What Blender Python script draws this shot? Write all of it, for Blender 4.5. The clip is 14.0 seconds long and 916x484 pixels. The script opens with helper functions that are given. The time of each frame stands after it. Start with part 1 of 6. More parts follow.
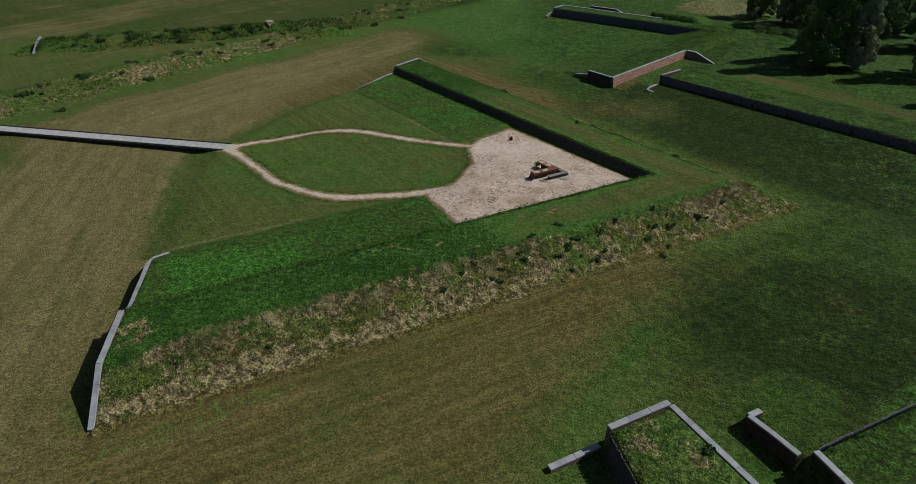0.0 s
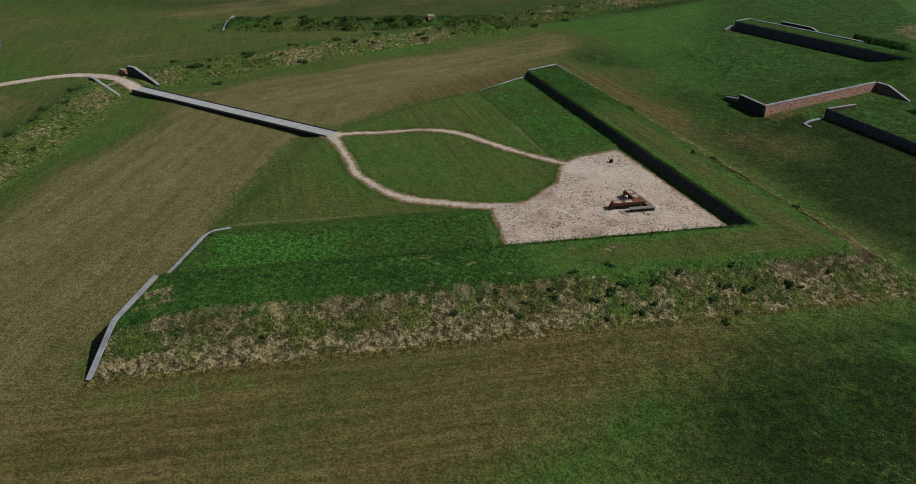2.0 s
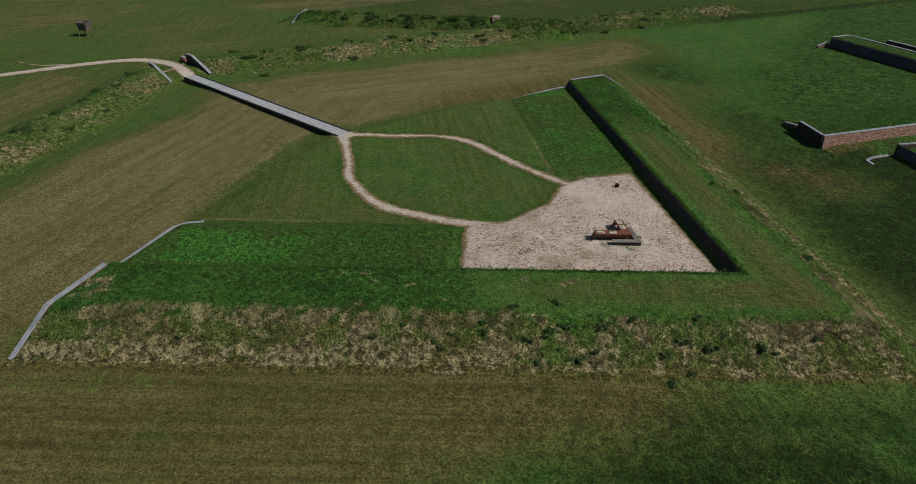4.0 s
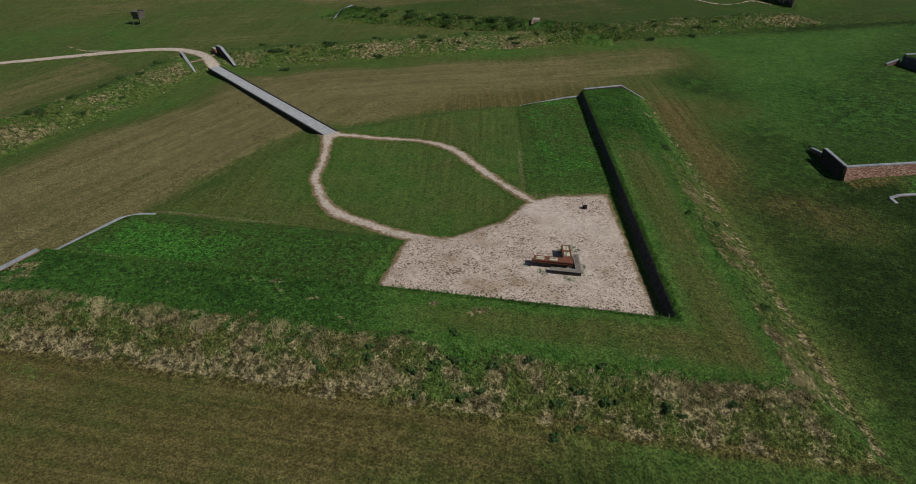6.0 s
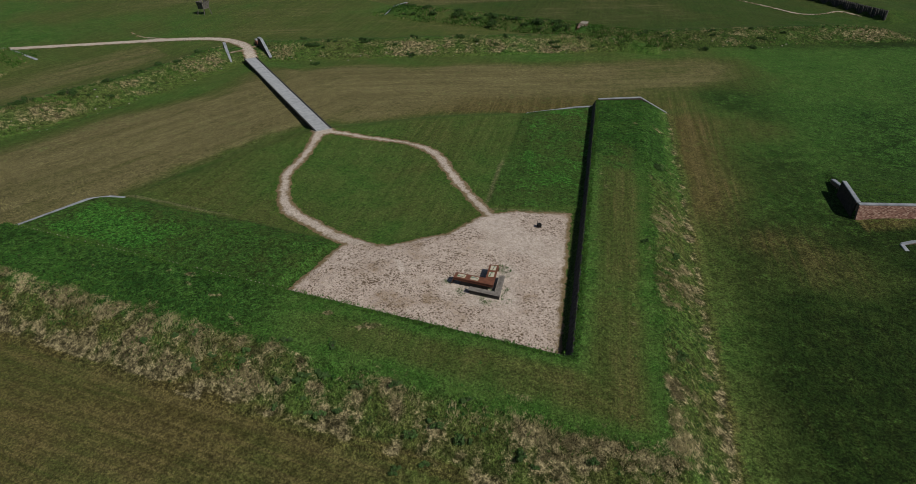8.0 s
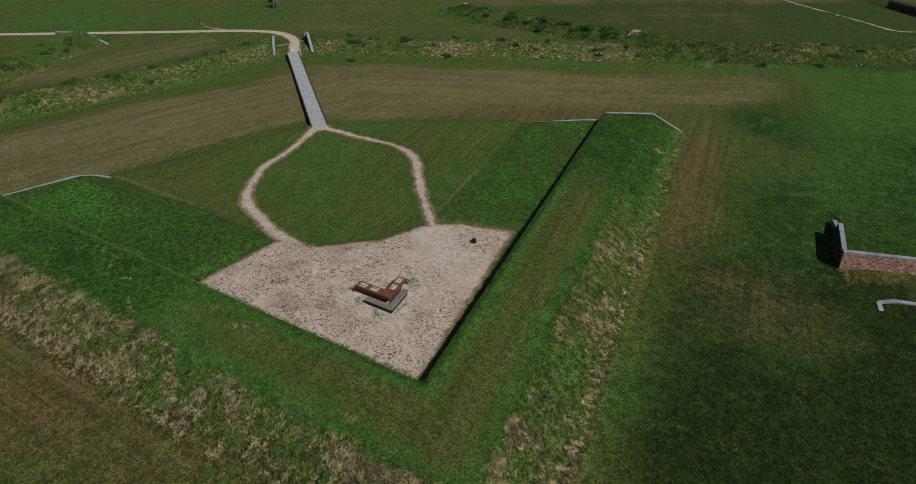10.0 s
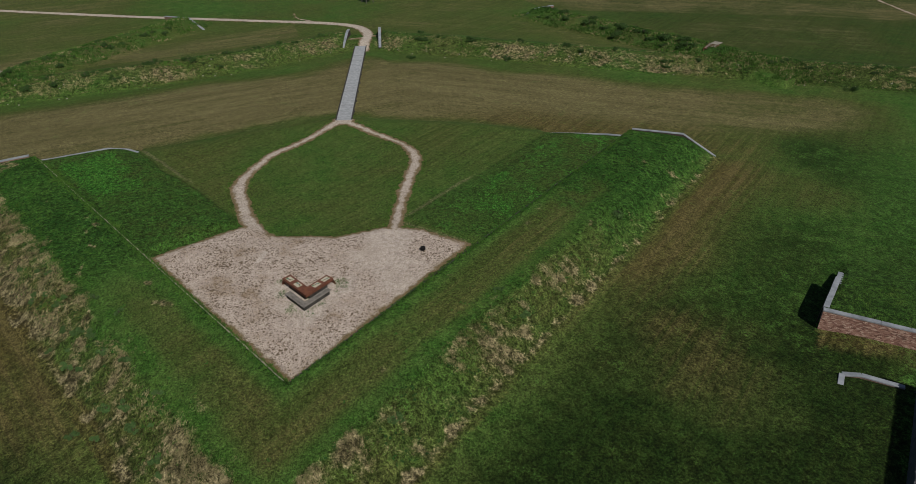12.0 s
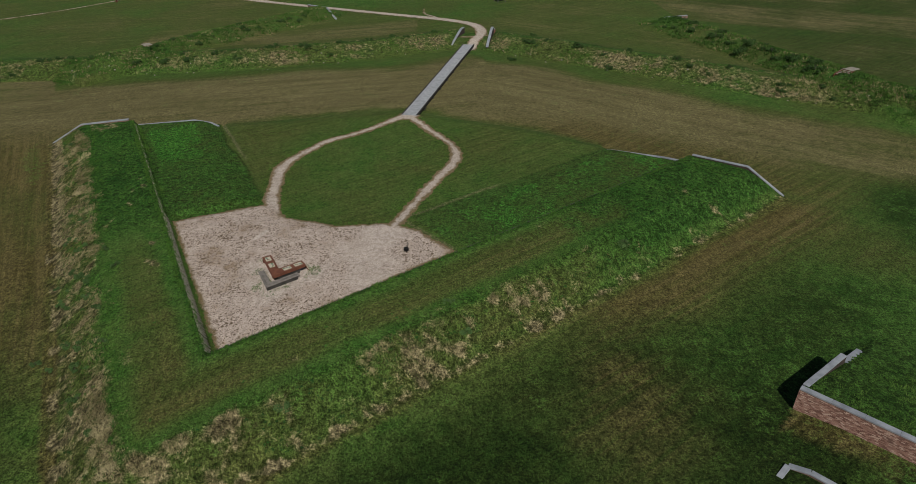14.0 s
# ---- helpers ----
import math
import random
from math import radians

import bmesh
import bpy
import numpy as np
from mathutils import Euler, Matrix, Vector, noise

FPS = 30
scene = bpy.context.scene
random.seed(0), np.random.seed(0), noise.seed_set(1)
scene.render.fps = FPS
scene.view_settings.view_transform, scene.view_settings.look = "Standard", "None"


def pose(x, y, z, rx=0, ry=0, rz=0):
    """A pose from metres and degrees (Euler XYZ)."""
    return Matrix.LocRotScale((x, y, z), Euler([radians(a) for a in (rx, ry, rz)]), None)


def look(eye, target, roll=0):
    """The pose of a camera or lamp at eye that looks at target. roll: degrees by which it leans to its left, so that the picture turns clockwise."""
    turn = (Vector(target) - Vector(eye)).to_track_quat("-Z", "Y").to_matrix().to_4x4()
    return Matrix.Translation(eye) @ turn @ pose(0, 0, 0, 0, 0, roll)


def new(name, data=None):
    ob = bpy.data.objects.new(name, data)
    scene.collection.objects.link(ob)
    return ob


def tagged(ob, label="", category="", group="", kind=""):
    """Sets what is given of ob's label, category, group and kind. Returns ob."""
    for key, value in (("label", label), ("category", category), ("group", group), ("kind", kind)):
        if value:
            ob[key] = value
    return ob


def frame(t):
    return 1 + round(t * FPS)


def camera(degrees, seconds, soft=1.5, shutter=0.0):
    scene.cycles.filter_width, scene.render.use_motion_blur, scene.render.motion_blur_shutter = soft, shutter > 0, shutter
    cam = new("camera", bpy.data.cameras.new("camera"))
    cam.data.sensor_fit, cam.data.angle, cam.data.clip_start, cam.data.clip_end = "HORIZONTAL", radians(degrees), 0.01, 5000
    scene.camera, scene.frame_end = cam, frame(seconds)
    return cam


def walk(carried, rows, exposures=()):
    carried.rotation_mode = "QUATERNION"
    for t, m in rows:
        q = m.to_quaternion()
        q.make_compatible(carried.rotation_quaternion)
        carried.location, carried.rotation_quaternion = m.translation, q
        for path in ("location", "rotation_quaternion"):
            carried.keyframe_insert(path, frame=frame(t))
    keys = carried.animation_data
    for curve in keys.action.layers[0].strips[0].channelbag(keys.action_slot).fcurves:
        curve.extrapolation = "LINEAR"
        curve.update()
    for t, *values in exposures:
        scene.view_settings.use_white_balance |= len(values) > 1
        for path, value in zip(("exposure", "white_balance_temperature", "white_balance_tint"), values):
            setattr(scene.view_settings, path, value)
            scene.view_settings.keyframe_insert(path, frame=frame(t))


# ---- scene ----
cam = camera(71.1, 14.0, soft=0.5)
METRES, EYE, TILT, LEAN, TURN = 96.22, 28.0, 0.0, 0.0, 0.0
ROWS = [
    (0.0, 0.0, 0.0, 0.0, -0.2, -30.58, 0.33),
    (0.5, 0.0316, 0.0116, -0.0001, 5.17, -30.56, 0.33),
    (1.0, 0.0619, 0.0252, -0.0004, 10.35, -30.59, 0.32),
    (1.5, 0.089, 0.0391, -0.0008, 14.63, -30.62, 0.36),
    (2.0, 0.1162, 0.0554, -0.0011, 18.44, -30.64, 0.37),
    (2.5, 0.1426, 0.0744, -0.0011, 21.4, -30.69, 0.35),
    (3.0, 0.1693, 0.0953, -0.0012, 24.19, -30.71, 0.32),
    (5.5, 0.2882, 0.2166, -0.0045, 36.11, -30.84, 0.29),
    (6.0, 0.3104, 0.2431, -0.0052, 38.24, -30.87, 0.28),
    (6.5, 0.3322, 0.2709, -0.0064, 40.61, -30.89, 0.32),
    (7.0, 0.3536, 0.2994, -0.0072, 43.02, -30.88, 0.29),
    (7.5, 0.3737, 0.327, -0.0074, 45.47, -30.92, 0.31),
    (8.0, 0.3954, 0.3577, -0.0078, 48.2, -30.95, 0.38),
    (10.5, 0.4876, 0.5294, -0.0076, 62.38, -30.94, 0.59),
    (11.0, 0.501, 0.5665, -0.0081, 65.79, -30.96, 0.66),
    (11.5, 0.5117, 0.6009, -0.0086, 68.86, -30.94, 0.72),
    (12.0, 0.5206, 0.6376, -0.0088, 72.23, -30.89, 0.75),
    (12.5, 0.5272, 0.6743, -0.0089, 75.99, -30.86, 0.78),
    (13.0, 0.5317, 0.7116, -0.009, 80.36, -30.82, 0.8),
    (13.5, 0.5342, 0.7474, -0.009, 84.36, -30.8, 0.84),
    (14.0, 0.5345, 0.7856, -0.0096, 88.71, -30.72, 0.84),
]
walk(cam, [(t, pose(0, 0, EYE, TILT, LEAN, TURN) @ pose(METRES * x, METRES * y, METRES * z, 90 + pitch, roll, yaw)) for t, x, y, z, yaw, pitch, roll in ROWS],
     exposures=[(0.0, -0.20), (14.0, -0.35)])

# ---- light ----
SUN_FROM = Vector((0.70, 0.12, 0.70)).normalized()
world = bpy.data.worlds.new("sky")
scene.world = world
world.use_nodes = True
wn = world.node_tree.nodes
sky = wn.new("ShaderNodeTexSky")
sky.sky_type, sky.sun_disc = "NISHITA", False
sky.sun_elevation = math.asin(SUN_FROM.z)
sky.sun_rotation = math.atan2(SUN_FROM.x, SUN_FROM.y)
world.node_tree.links.new(sky.outputs[0], wn["Background"].inputs[0])
wn["Background"].inputs[1].default_value = 0.05
sun = new("sun", bpy.data.lights.new("sun", "SUN"))
sun.data.energy, sun.data.angle, sun.data.color = 4.6, radians(0.5), (1.0, 0.95, 0.85)
sun.matrix_world = look(SUN_FROM * 200, (0, 0, 0))


# ---- materials ----
class Mat:
    """A node material with a few short-cuts."""

    def __init__(self, name, rough=0.8):
        self.m = bpy.data.materials.new(name)
        self.m.use_nodes = True
        self.nt = self.m.node_tree
        self.b = self.nt.nodes["Principled BSDF"]
        self.b.inputs["Roughness"].default_value = rough
        self.b.inputs["Specular IOR Level"].default_value = 0.25
        self.co = self.nt.nodes.new("ShaderNodeNewGeometry").outputs["Position"]

    def node(self, kind, **kw):
        n = self.nt.nodes.new(kind)
        for k, v in kw.items():
            n.inputs[k].default_value = v
        return n

    def link(self, a, b):
        self.nt.links.new(a, b)

    def noise(self, scale, detail=3.0, rough=0.55, stretch=None, turn=0.0):
        n = self.node("ShaderNodeTexNoise", Scale=scale, Detail=detail, Roughness=rough)
        src = self.co
        if stretch:
            mp = self.node("ShaderNodeMapping")
            mp.vector_type = "TEXTURE"
            mp.inputs["Rotation"].default_value = (0, 0, turn)
            mp.inputs["Scale"].default_value = stretch
            self.link(src, mp.inputs[0])
            src = mp.outputs[0]
        self.link(src, n.inputs["Vector"])
        return n.outputs[0]

    def ramp(self, fac, lo, hi):
        n = self.node("ShaderNodeMapRange")
        n.interpolation_type = "SMOOTHSTEP"
        n.inputs["From Min"].default_value, n.inputs["From Max"].default_value = lo, hi
        self.link(fac, n.inputs["Value"])
        return n.outputs[0]

    def math(self, op, a, b):
        n = self.node("ShaderNodeMath")
        n.operation = op
        for i, v in enumerate((a, b)):
            if isinstance(v, (int, float)):
                n.inputs[i].default_value = v
            else:
                self.link(v, n.inputs[i])
        return n.outputs[0]

    def mix(self, fac, a, b, blend="MIX"):
        n = self.node("ShaderNodeMix")
        n.data_type, n.blend_type = "RGBA", blend
        for i, v in ((0, fac), (6, a), (7, b)):
            if isinstance(v, (int, float)):
                n.inputs[i].default_value = v
            elif isinstance(v, tuple):
                n.inputs[i].default_value = (*v, 1)
            else:
                self.link(v, n.inputs[i])
        return n.outputs[2]

    def attr(self, name):
        n = self.node("ShaderNodeAttribute")
        n.attribute_name = name
        sep = self.node("ShaderNodeSeparateColor")
        self.link(n.outputs["Color"], sep.inputs[0])
        return [sep.outputs[0], sep.outputs[1], sep.outputs[2], n.outputs["Alpha"]]

    def random(self):
        return self.node("ShaderNodeObjectInfo").outputs["Random"]

    def island(self):
        return self.node("ShaderNodeNewGeometry").outputs["Random Per Island"]

    def done(self, colour, bump=None, strength=0.3, distance=0.05):
        if isinstance(colour, tuple):
            self.b.inputs["Base Color"].default_value = (*colour, 1)
        else:
            self.link(colour, self.b.inputs["Base Color"])
        if bump is not None:
            n = self.node("ShaderNodeBump", Strength=strength, Distance=distance)
            self.link(bump, n.inputs["Height"])
            self.link(n.outputs[0], self.b.inputs["Normal"])
        return self.m


def grass_material():
    k = Mat("grass", 0.95)
    k.b.inputs["Specular IOR Level"].default_value = 0.1
    zone = k.attr("zone")           # dry, tan, lush, deep
    more = k.attr("growth")         # clover, trodden line, rough
    big = k.noise(0.07, 4.0, 0.6)
    mid = k.noise(0.55, 5.0, 0.65)
    mott = k.noise(2.1, 4.0, 0.65)
    grain = k.noise(6.5, 3.0, 0.7)
    grit = k.noise(17.0, 2.0, 0.7)
    mow = k.noise(1.0, 5.0, 0.7, (18.0, 0.5, 1.0), math.atan2(0.455, 0.89))
    row = k.noise(1.0, 5.0, 0.7, (16.0, 0.5, 1.0), math.atan2(-0.81, 0.59))
    sep = k.node("ShaderNodeSeparateXYZ")
    k.link(k.co, sep.inputs[0])
    moat = k.mix(k.ramp(sep.outputs[1], 74.0, 88.0), k.noise(1.0, 5.0, 0.7, (18.0, 1.5, 1.0), math.atan2(0.98, -0.19)), k.noise(1.0, 5.0, 0.7, (18.0, 1.5, 1.0), math.atan2(0.80, 0.60)))
    west = k.ramp(k.math("ADD", sep.outputs[0], k.math("MULTIPLY", k.math("MAXIMUM", k.math("SUBTRACT", sep.outputs[1], 94.0), 0.0), -0.75)), -20.0, -30.0)
    wob = k.math("ADD", k.math("MULTIPLY", k.math("SUBTRACT", mott, 0.5), 0.8), k.math("MULTIPLY", k.math("SUBTRACT", grain, 0.5), 0.9))
    patch = k.math("MULTIPLY", k.math("SUBTRACT", mid, 0.5), 1.3)
    rough = more[2]
    green = k.mix(k.ramp(mid, 0.35, 0.7), G1, G2)
    olive = k.mix(k.ramp(row, 0.35, 0.65), O1, O2)
    brown = k.mix(k.ramp(mow, 0.3, 0.7), B1, B2)
    tan = k.mix(k.ramp(mott, 0.35, 0.65), T1, T2)
    lush = k.mix(k.ramp(k.math("ADD", mid, k.math("MULTIPLY", wob, 0.35)), 0.3, 0.7), L1, L2)
    deepc = k.mix(k.ramp(k.math("ADD", row, k.math("MULTIPLY", patch, 0.6)), 0.3, 0.75), D1, D2)
    dry = k.math("ADD", zone[0], k.math("MULTIPLY", k.math("SUBTRACT", big, 0.5), 0.8))
    dry = k.math("ADD", dry, k.math("MULTIPLY", k.math("ADD", k.math("MULTIPLY", wob, 0.4), patch), 0.24))
    c = k.mix(k.ramp(dry, 0.05, 0.5), green, olive)
    side = k.ramp(k.math("ADD", k.math("MULTIPLY", sep.outputs[0], 0.351), k.math("ADD", k.math("MULTIPLY", sep.outputs[1], 1.478), -95.6)), -4.0, 4.0)
    brown = k.mix(side, brown, k.mix(k.ramp(row, 0.3, 0.7), B1, B2))
    brown = k.mix(west, brown, k.mix(k.ramp(k.math("ADD", moat, k.math("MULTIPLY", patch, 0.5)), 0.2, 0.8), W1, W2))
    streak = k.mix(west, k.mix(side, mow, row), moat)
    c = k.mix(k.ramp(k.math("ADD", zone[3], k.math("ADD", k.math("MULTIPLY", wob, 0.4), k.math("MULTIPLY", k.math("SUBTRACT", streak, 0.5), 0.5))), 0.05, 0.9), c, deepc)
    c = k.mix(k.ramp(k.math("ADD", dry, k.math("MULTIPLY", k.math("SUBTRACT", streak, 0.5), k.math("ADD", 0.65, k.math("MULTIPLY", west, -0.15)))), 0.40, 0.92), c, brown)
    c = k.mix(k.ramp(k.math("ADD", zone[2], k.math("ADD", k.math("MULTIPLY", wob, 0.7), k.math("MULTIPLY", patch, 0.9))), 0.25, 0.8), c, lush)
    c = k.mix(k.ramp(k.math("ADD", more[0], k.math("MULTIPLY", wob, 0.9)), 0.3, 0.8), c, k.mix(k.ramp(grain, 0.35, 0.65), C1, C2))
    c = k.mix(k.ramp(k.math("ADD", zone[1], k.math("ADD", wob, k.math("MULTIPLY", patch, 0.6))), 0.4, 0.8), c, tan)
    c = k.mix(k.math("MULTIPLY", k.ramp(k.math("ADD", more[1], wob), 0.3, 0.9), 0.75), c, (0.27, 0.275, 0.13))
    # short turf is finely grained, rank growth has its shaded gaps painted in dark
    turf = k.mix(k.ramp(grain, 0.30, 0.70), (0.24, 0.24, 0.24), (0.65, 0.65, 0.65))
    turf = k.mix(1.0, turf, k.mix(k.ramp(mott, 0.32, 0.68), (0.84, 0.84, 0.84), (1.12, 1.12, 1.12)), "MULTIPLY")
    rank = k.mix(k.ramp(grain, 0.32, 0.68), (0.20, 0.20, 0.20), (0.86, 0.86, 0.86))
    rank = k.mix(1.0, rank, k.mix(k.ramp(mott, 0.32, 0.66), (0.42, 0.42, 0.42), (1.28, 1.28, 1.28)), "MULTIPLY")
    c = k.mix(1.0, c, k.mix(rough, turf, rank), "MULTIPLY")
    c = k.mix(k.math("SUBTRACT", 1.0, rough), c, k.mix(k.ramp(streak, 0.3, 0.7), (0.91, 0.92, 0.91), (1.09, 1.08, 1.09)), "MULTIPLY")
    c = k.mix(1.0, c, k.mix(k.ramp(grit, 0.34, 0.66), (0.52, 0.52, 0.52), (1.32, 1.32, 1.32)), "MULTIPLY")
    relief = k.math("ADD", k.math("MULTIPLY", grain, k.math("ADD", 0.35, k.math("MULTIPLY", rough, 0.75))), k.math("ADD", k.math("MULTIPLY", grit, 0.2), k.math("MULTIPLY", k.math("MULTIPLY", mott, rough), 1.6)))
    return k.done(c, relief, 1.0, 0.16)


G1, G2 = (0.081, 0.206, 0.034), (0.148, 0.280, 0.060)      # mown green
O1, O2 = (0.118, 0.168, 0.039), (0.176, 0.214, 0.060)      # olive
B1, B2 = (0.160, 0.134, 0.042), (0.252, 0.212, 0.082)      # drought brown
W1, W2 = (0.238, 0.212, 0.090), (0.328, 0.293, 0.136)      # bleached ditch grass
T1, T2 = (0.190, 0.170, 0.080), (0.420, 0.358, 0.200)      # dead stalks
L1, L2 = (0.031, 0.100, 0.016), (0.092, 0.224, 0.041)      # lush
D1, D2 = (0.027, 0.063, 0.011), (0.050, 0.088, 0.017)      # deep
C1, C2 = (0.040, 0.170, 0.020), (0.105, 0.330, 0.050)      # clover


def gravel_material():
    k = Mat("gravel", 0.95)
    edge = k.attr("zone")            # edge wear, trodden path, worn bare
    big, mid, fine = k.noise(0.35, 4.0), k.noise(2.4, 4.0, 0.7), k.noise(15.0, 3.0, 0.8)
    c = k.mix(k.ramp(mid, 0.3, 0.7), (0.46, 0.376, 0.326), (0.735, 0.620, 0.545))
    c = k.mix(k.ramp(k.math("ADD", big, k.math("MULTIPLY", k.math("SUBTRACT", mid, 0.5), 0.6)), 0.50, 0.80), c, (0.33, 0.240, 0.160))
    c = k.mix(k.math("MULTIPLY", edge[2], 0.75), c, k.mix(k.ramp(mid, 0.3, 0.7), (0.52, 0.447, 0.392), (0.74, 0.65, 0.585)))
    c = k.mix(edge[1], c, k.mix(k.ramp(mid, 0.3, 0.7), (0.45, 0.388, 0.33), (0.66, 0.58, 0.51)))
    dens = k.math("MULTIPLY", k.math("SUBTRACT", k.noise(0.5, 4.0, 0.65), 0.5), 0.75)
    for scale, few in ((2.9, 0.62), (4.6, 0.46), (7.5, 0.38), (11.0, 0.40)):
        v = k.node("ShaderNodeTexVoronoi", Scale=scale)
        k.link(k.co, v.inputs["Vector"])
        pick = k.node("ShaderNodeSeparateColor")
        k.link(v.outputs["Color"], pick.inputs[0])
        size = k.math("ADD", k.math("MULTIPLY", k.math("SUBTRACT", pick.outputs[0], few), 0.85), dens)
        near = k.ramp(k.math("SUBTRACT", k.math("ADD", v.outputs["Distance"], k.math("MULTIPLY", k.math("SUBTRACT", fine, 0.5), 0.5)), size), 0.05, -0.05)
        near = k.math("MULTIPLY", near, k.math("SUBTRACT", 1.0, k.math("MULTIPLY", k.math("MAXIMUM", edge[1], edge[2]), 0.8)))
        c = k.mix(k.math("MULTIPLY", near, 0.92), c, (0.125, 0.085, 0.048))
    c = k.mix(k.ramp(k.math("ADD", edge[0], k.math("ADD", k.math("MULTIPLY", k.math("SUBTRACT", mid, 0.5), 1.3), k.math("MULTIPLY", k.math("SUBTRACT", k.noise(7.0, 3.0, 0.7), 0.5), 1.1))), 0.12, 0.85), c, k.mix(mid, (0.145, 0.105, 0.048), (0.27, 0.20, 0.11)))
    c = k.mix(0.95, c, k.mix(k.ramp(fine, 0.32, 0.68), (0.42, 0.42, 0.42), (1.0, 1.0, 1.0)), "MULTIPLY")
    return k.done(c, fine, 0.8, 0.06)


def plain_material(name, a, b, scale=3.0, rough=0.7, spread=0.25, bump=0.2, metal=0.0):
    k = Mat(name, rough)
    k.b.inputs["Metallic"].default_value = metal
    n1, n2 = k.noise(scale, 4.0, 0.65), k.noise(scale * 9, 3.0, 0.7)
    c = k.mix(k.ramp(n1, 0.3, 0.7), a, b)
    c = k.mix(0.5, c, k.mix(n2, (0.55, 0.55, 0.55), (1.0, 1.0, 1.0)), "MULTIPLY")
    v = k.math("ADD", 1.0 - spread / 2, k.math("MULTIPLY", k.random(), spread))
    c = k.mix(1.0, c, k.mix(v, (0, 0, 0), (1.0, 1.0, 1.0)), "MULTIPLY")
    return k.done(c, n2, bump, 0.02)


GRASS, GRAVEL = grass_material(), gravel_material()
STONE = plain_material("bluestone", (0.20, 0.22, 0.25), (0.32, 0.345, 0.385), 1.2, 0.6)
BRICK = plain_material("brick", (0.20, 0.085, 0.06), (0.33, 0.16, 0.115), 6.0, 0.9, 0.6)
DARK_BRICK = plain_material("wall_brick", (0.12, 0.075, 0.06), (0.22, 0.15, 0.12), 3.0, 0.95)
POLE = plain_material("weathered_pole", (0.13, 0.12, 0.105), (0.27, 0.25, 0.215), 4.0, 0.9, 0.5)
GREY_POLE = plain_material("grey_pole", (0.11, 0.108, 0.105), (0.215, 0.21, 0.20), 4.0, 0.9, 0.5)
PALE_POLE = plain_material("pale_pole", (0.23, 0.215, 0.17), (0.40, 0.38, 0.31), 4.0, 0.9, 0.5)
# pole wood in shade: bluish skylight painted into the first, near-black shade into the second
SKYSHADE_POLE = plain_material("slate_pole", (0.075, 0.082, 0.095), (0.125, 0.135, 0.155), 3.0, 0.85, 0.25)
SHADED_POLE = plain_material("dark_pole", (0.045, 0.043, 0.042), (0.095, 0.092, 0.088), 4.0, 0.9, 0.5)
PLANK = plain_material("deck_wood", (0.27, 0.285, 0.305), (0.40, 0.42, 0.45), 2.5, 0.8, 0.35)
# brick for faces turned from the sun, their shade painted in as near-black
SHADED_BRICK = plain_material("soot_brick", (0.035, 0.028, 0.025), (0.075, 0.055, 0.048), 3.0, 0.95)
BEAM = plain_material("dark_beam", (0.035, 0.033, 0.03), (0.07, 0.065, 0.06), 2.0, 0.8)
CORTEN = plain_material("rust_steel", (0.12, 0.045, 0.028), (0.18, 0.072, 0.043), 3.0, 0.7, 0.1)
OLDWOOD = plain_material("old_wood", (0.14, 0.125, 0.115), (0.25, 0.23, 0.21), 3.0, 0.85, 0.3)


# ---- the lie of the land ----
def V2(a):
    return np.array(a, dtype=float)


class Line:
    """A straight edge on plan: s counts outwards (to its right), t along it."""

    def __init__(self, p, q):
        self.p, self.q = V2(p), V2(q)
        self.len = float(np.hypot(*(self.q - self.p)))
        self.d = (self.q - self.p) / self.len
        self.n = V2((self.d[1], -self.d[0]))

    def st(self, x, y):
        dx, dy = x - self.p[0], y - self.p[1]
        return dx * self.n[0] + dy * self.n[1], dx * self.d[0] + dy * self.d[1]

    def at(self, t, s=0.0):
        return self.p + self.d * t + self.n * s


FLOOR, INNER = -1.65, -0.85
REV_L = Line((-23.6, 37.7), (19.8, 60.0))      # tops of the two inner revetments
REV_R = Line((19.8, 60.0), (-10.0, 100.9))
END_L = Line((-25.9, 47.2), (-22.4, 27.9))     # walls that close the earthwork's ends
END_R = Line((-3.6, 108.6), (-15.0, 93.6))
REV_C = Line((69.4, 46.95), (31.0, 96.7))
REV_G = Line((19.4, 24.3), (69.4, 46.95))
PASS_C = Line((28.2, 93.7), (38.5, 102.7))
PASS_B = Line((39.6, 112.3), (23.6, 96.1))
END_B = Line((23.6, 96.1), (20.6, 100.4))
REV_D = Line((48.3, 127.3), (21.75, 149.8))
REV_F = Line((-3.6, 186.0), (-31.0, 199.4))
PASS_GL = Line((12.4, 27.5), (17.6, 16.9))
PASS_GR = Line((22.9, 13.9), (18.2, 26.8))
REV_GL = Line((10.6, 16.0), (8.5, 25.9))
GORGE_Y = [47.0, 52.6, 59.2, 66.4, 70.1, 72.8, 80.1, 86.7, 94.2]
GORGE_X = [-26.2, -26.7, -27.8, -29.3, -29.3, -28.0, -24.6, -21.4, -15.5]
FOOT_Y = [-60, 0, 14, 31.8, 46.3, 63.1, 76.7, 80, 83.3, 99.8, 121.5, 135.5, 149.5, 163.2, 173.4, 230]
FOOT_X = [-30, -49, -49.5, -52.5, -54.3, -58.4, -64.0, -64.6, -62.1, -49.6, -32.5, -22.8, -12.9, -2.4, 5.5, 52]


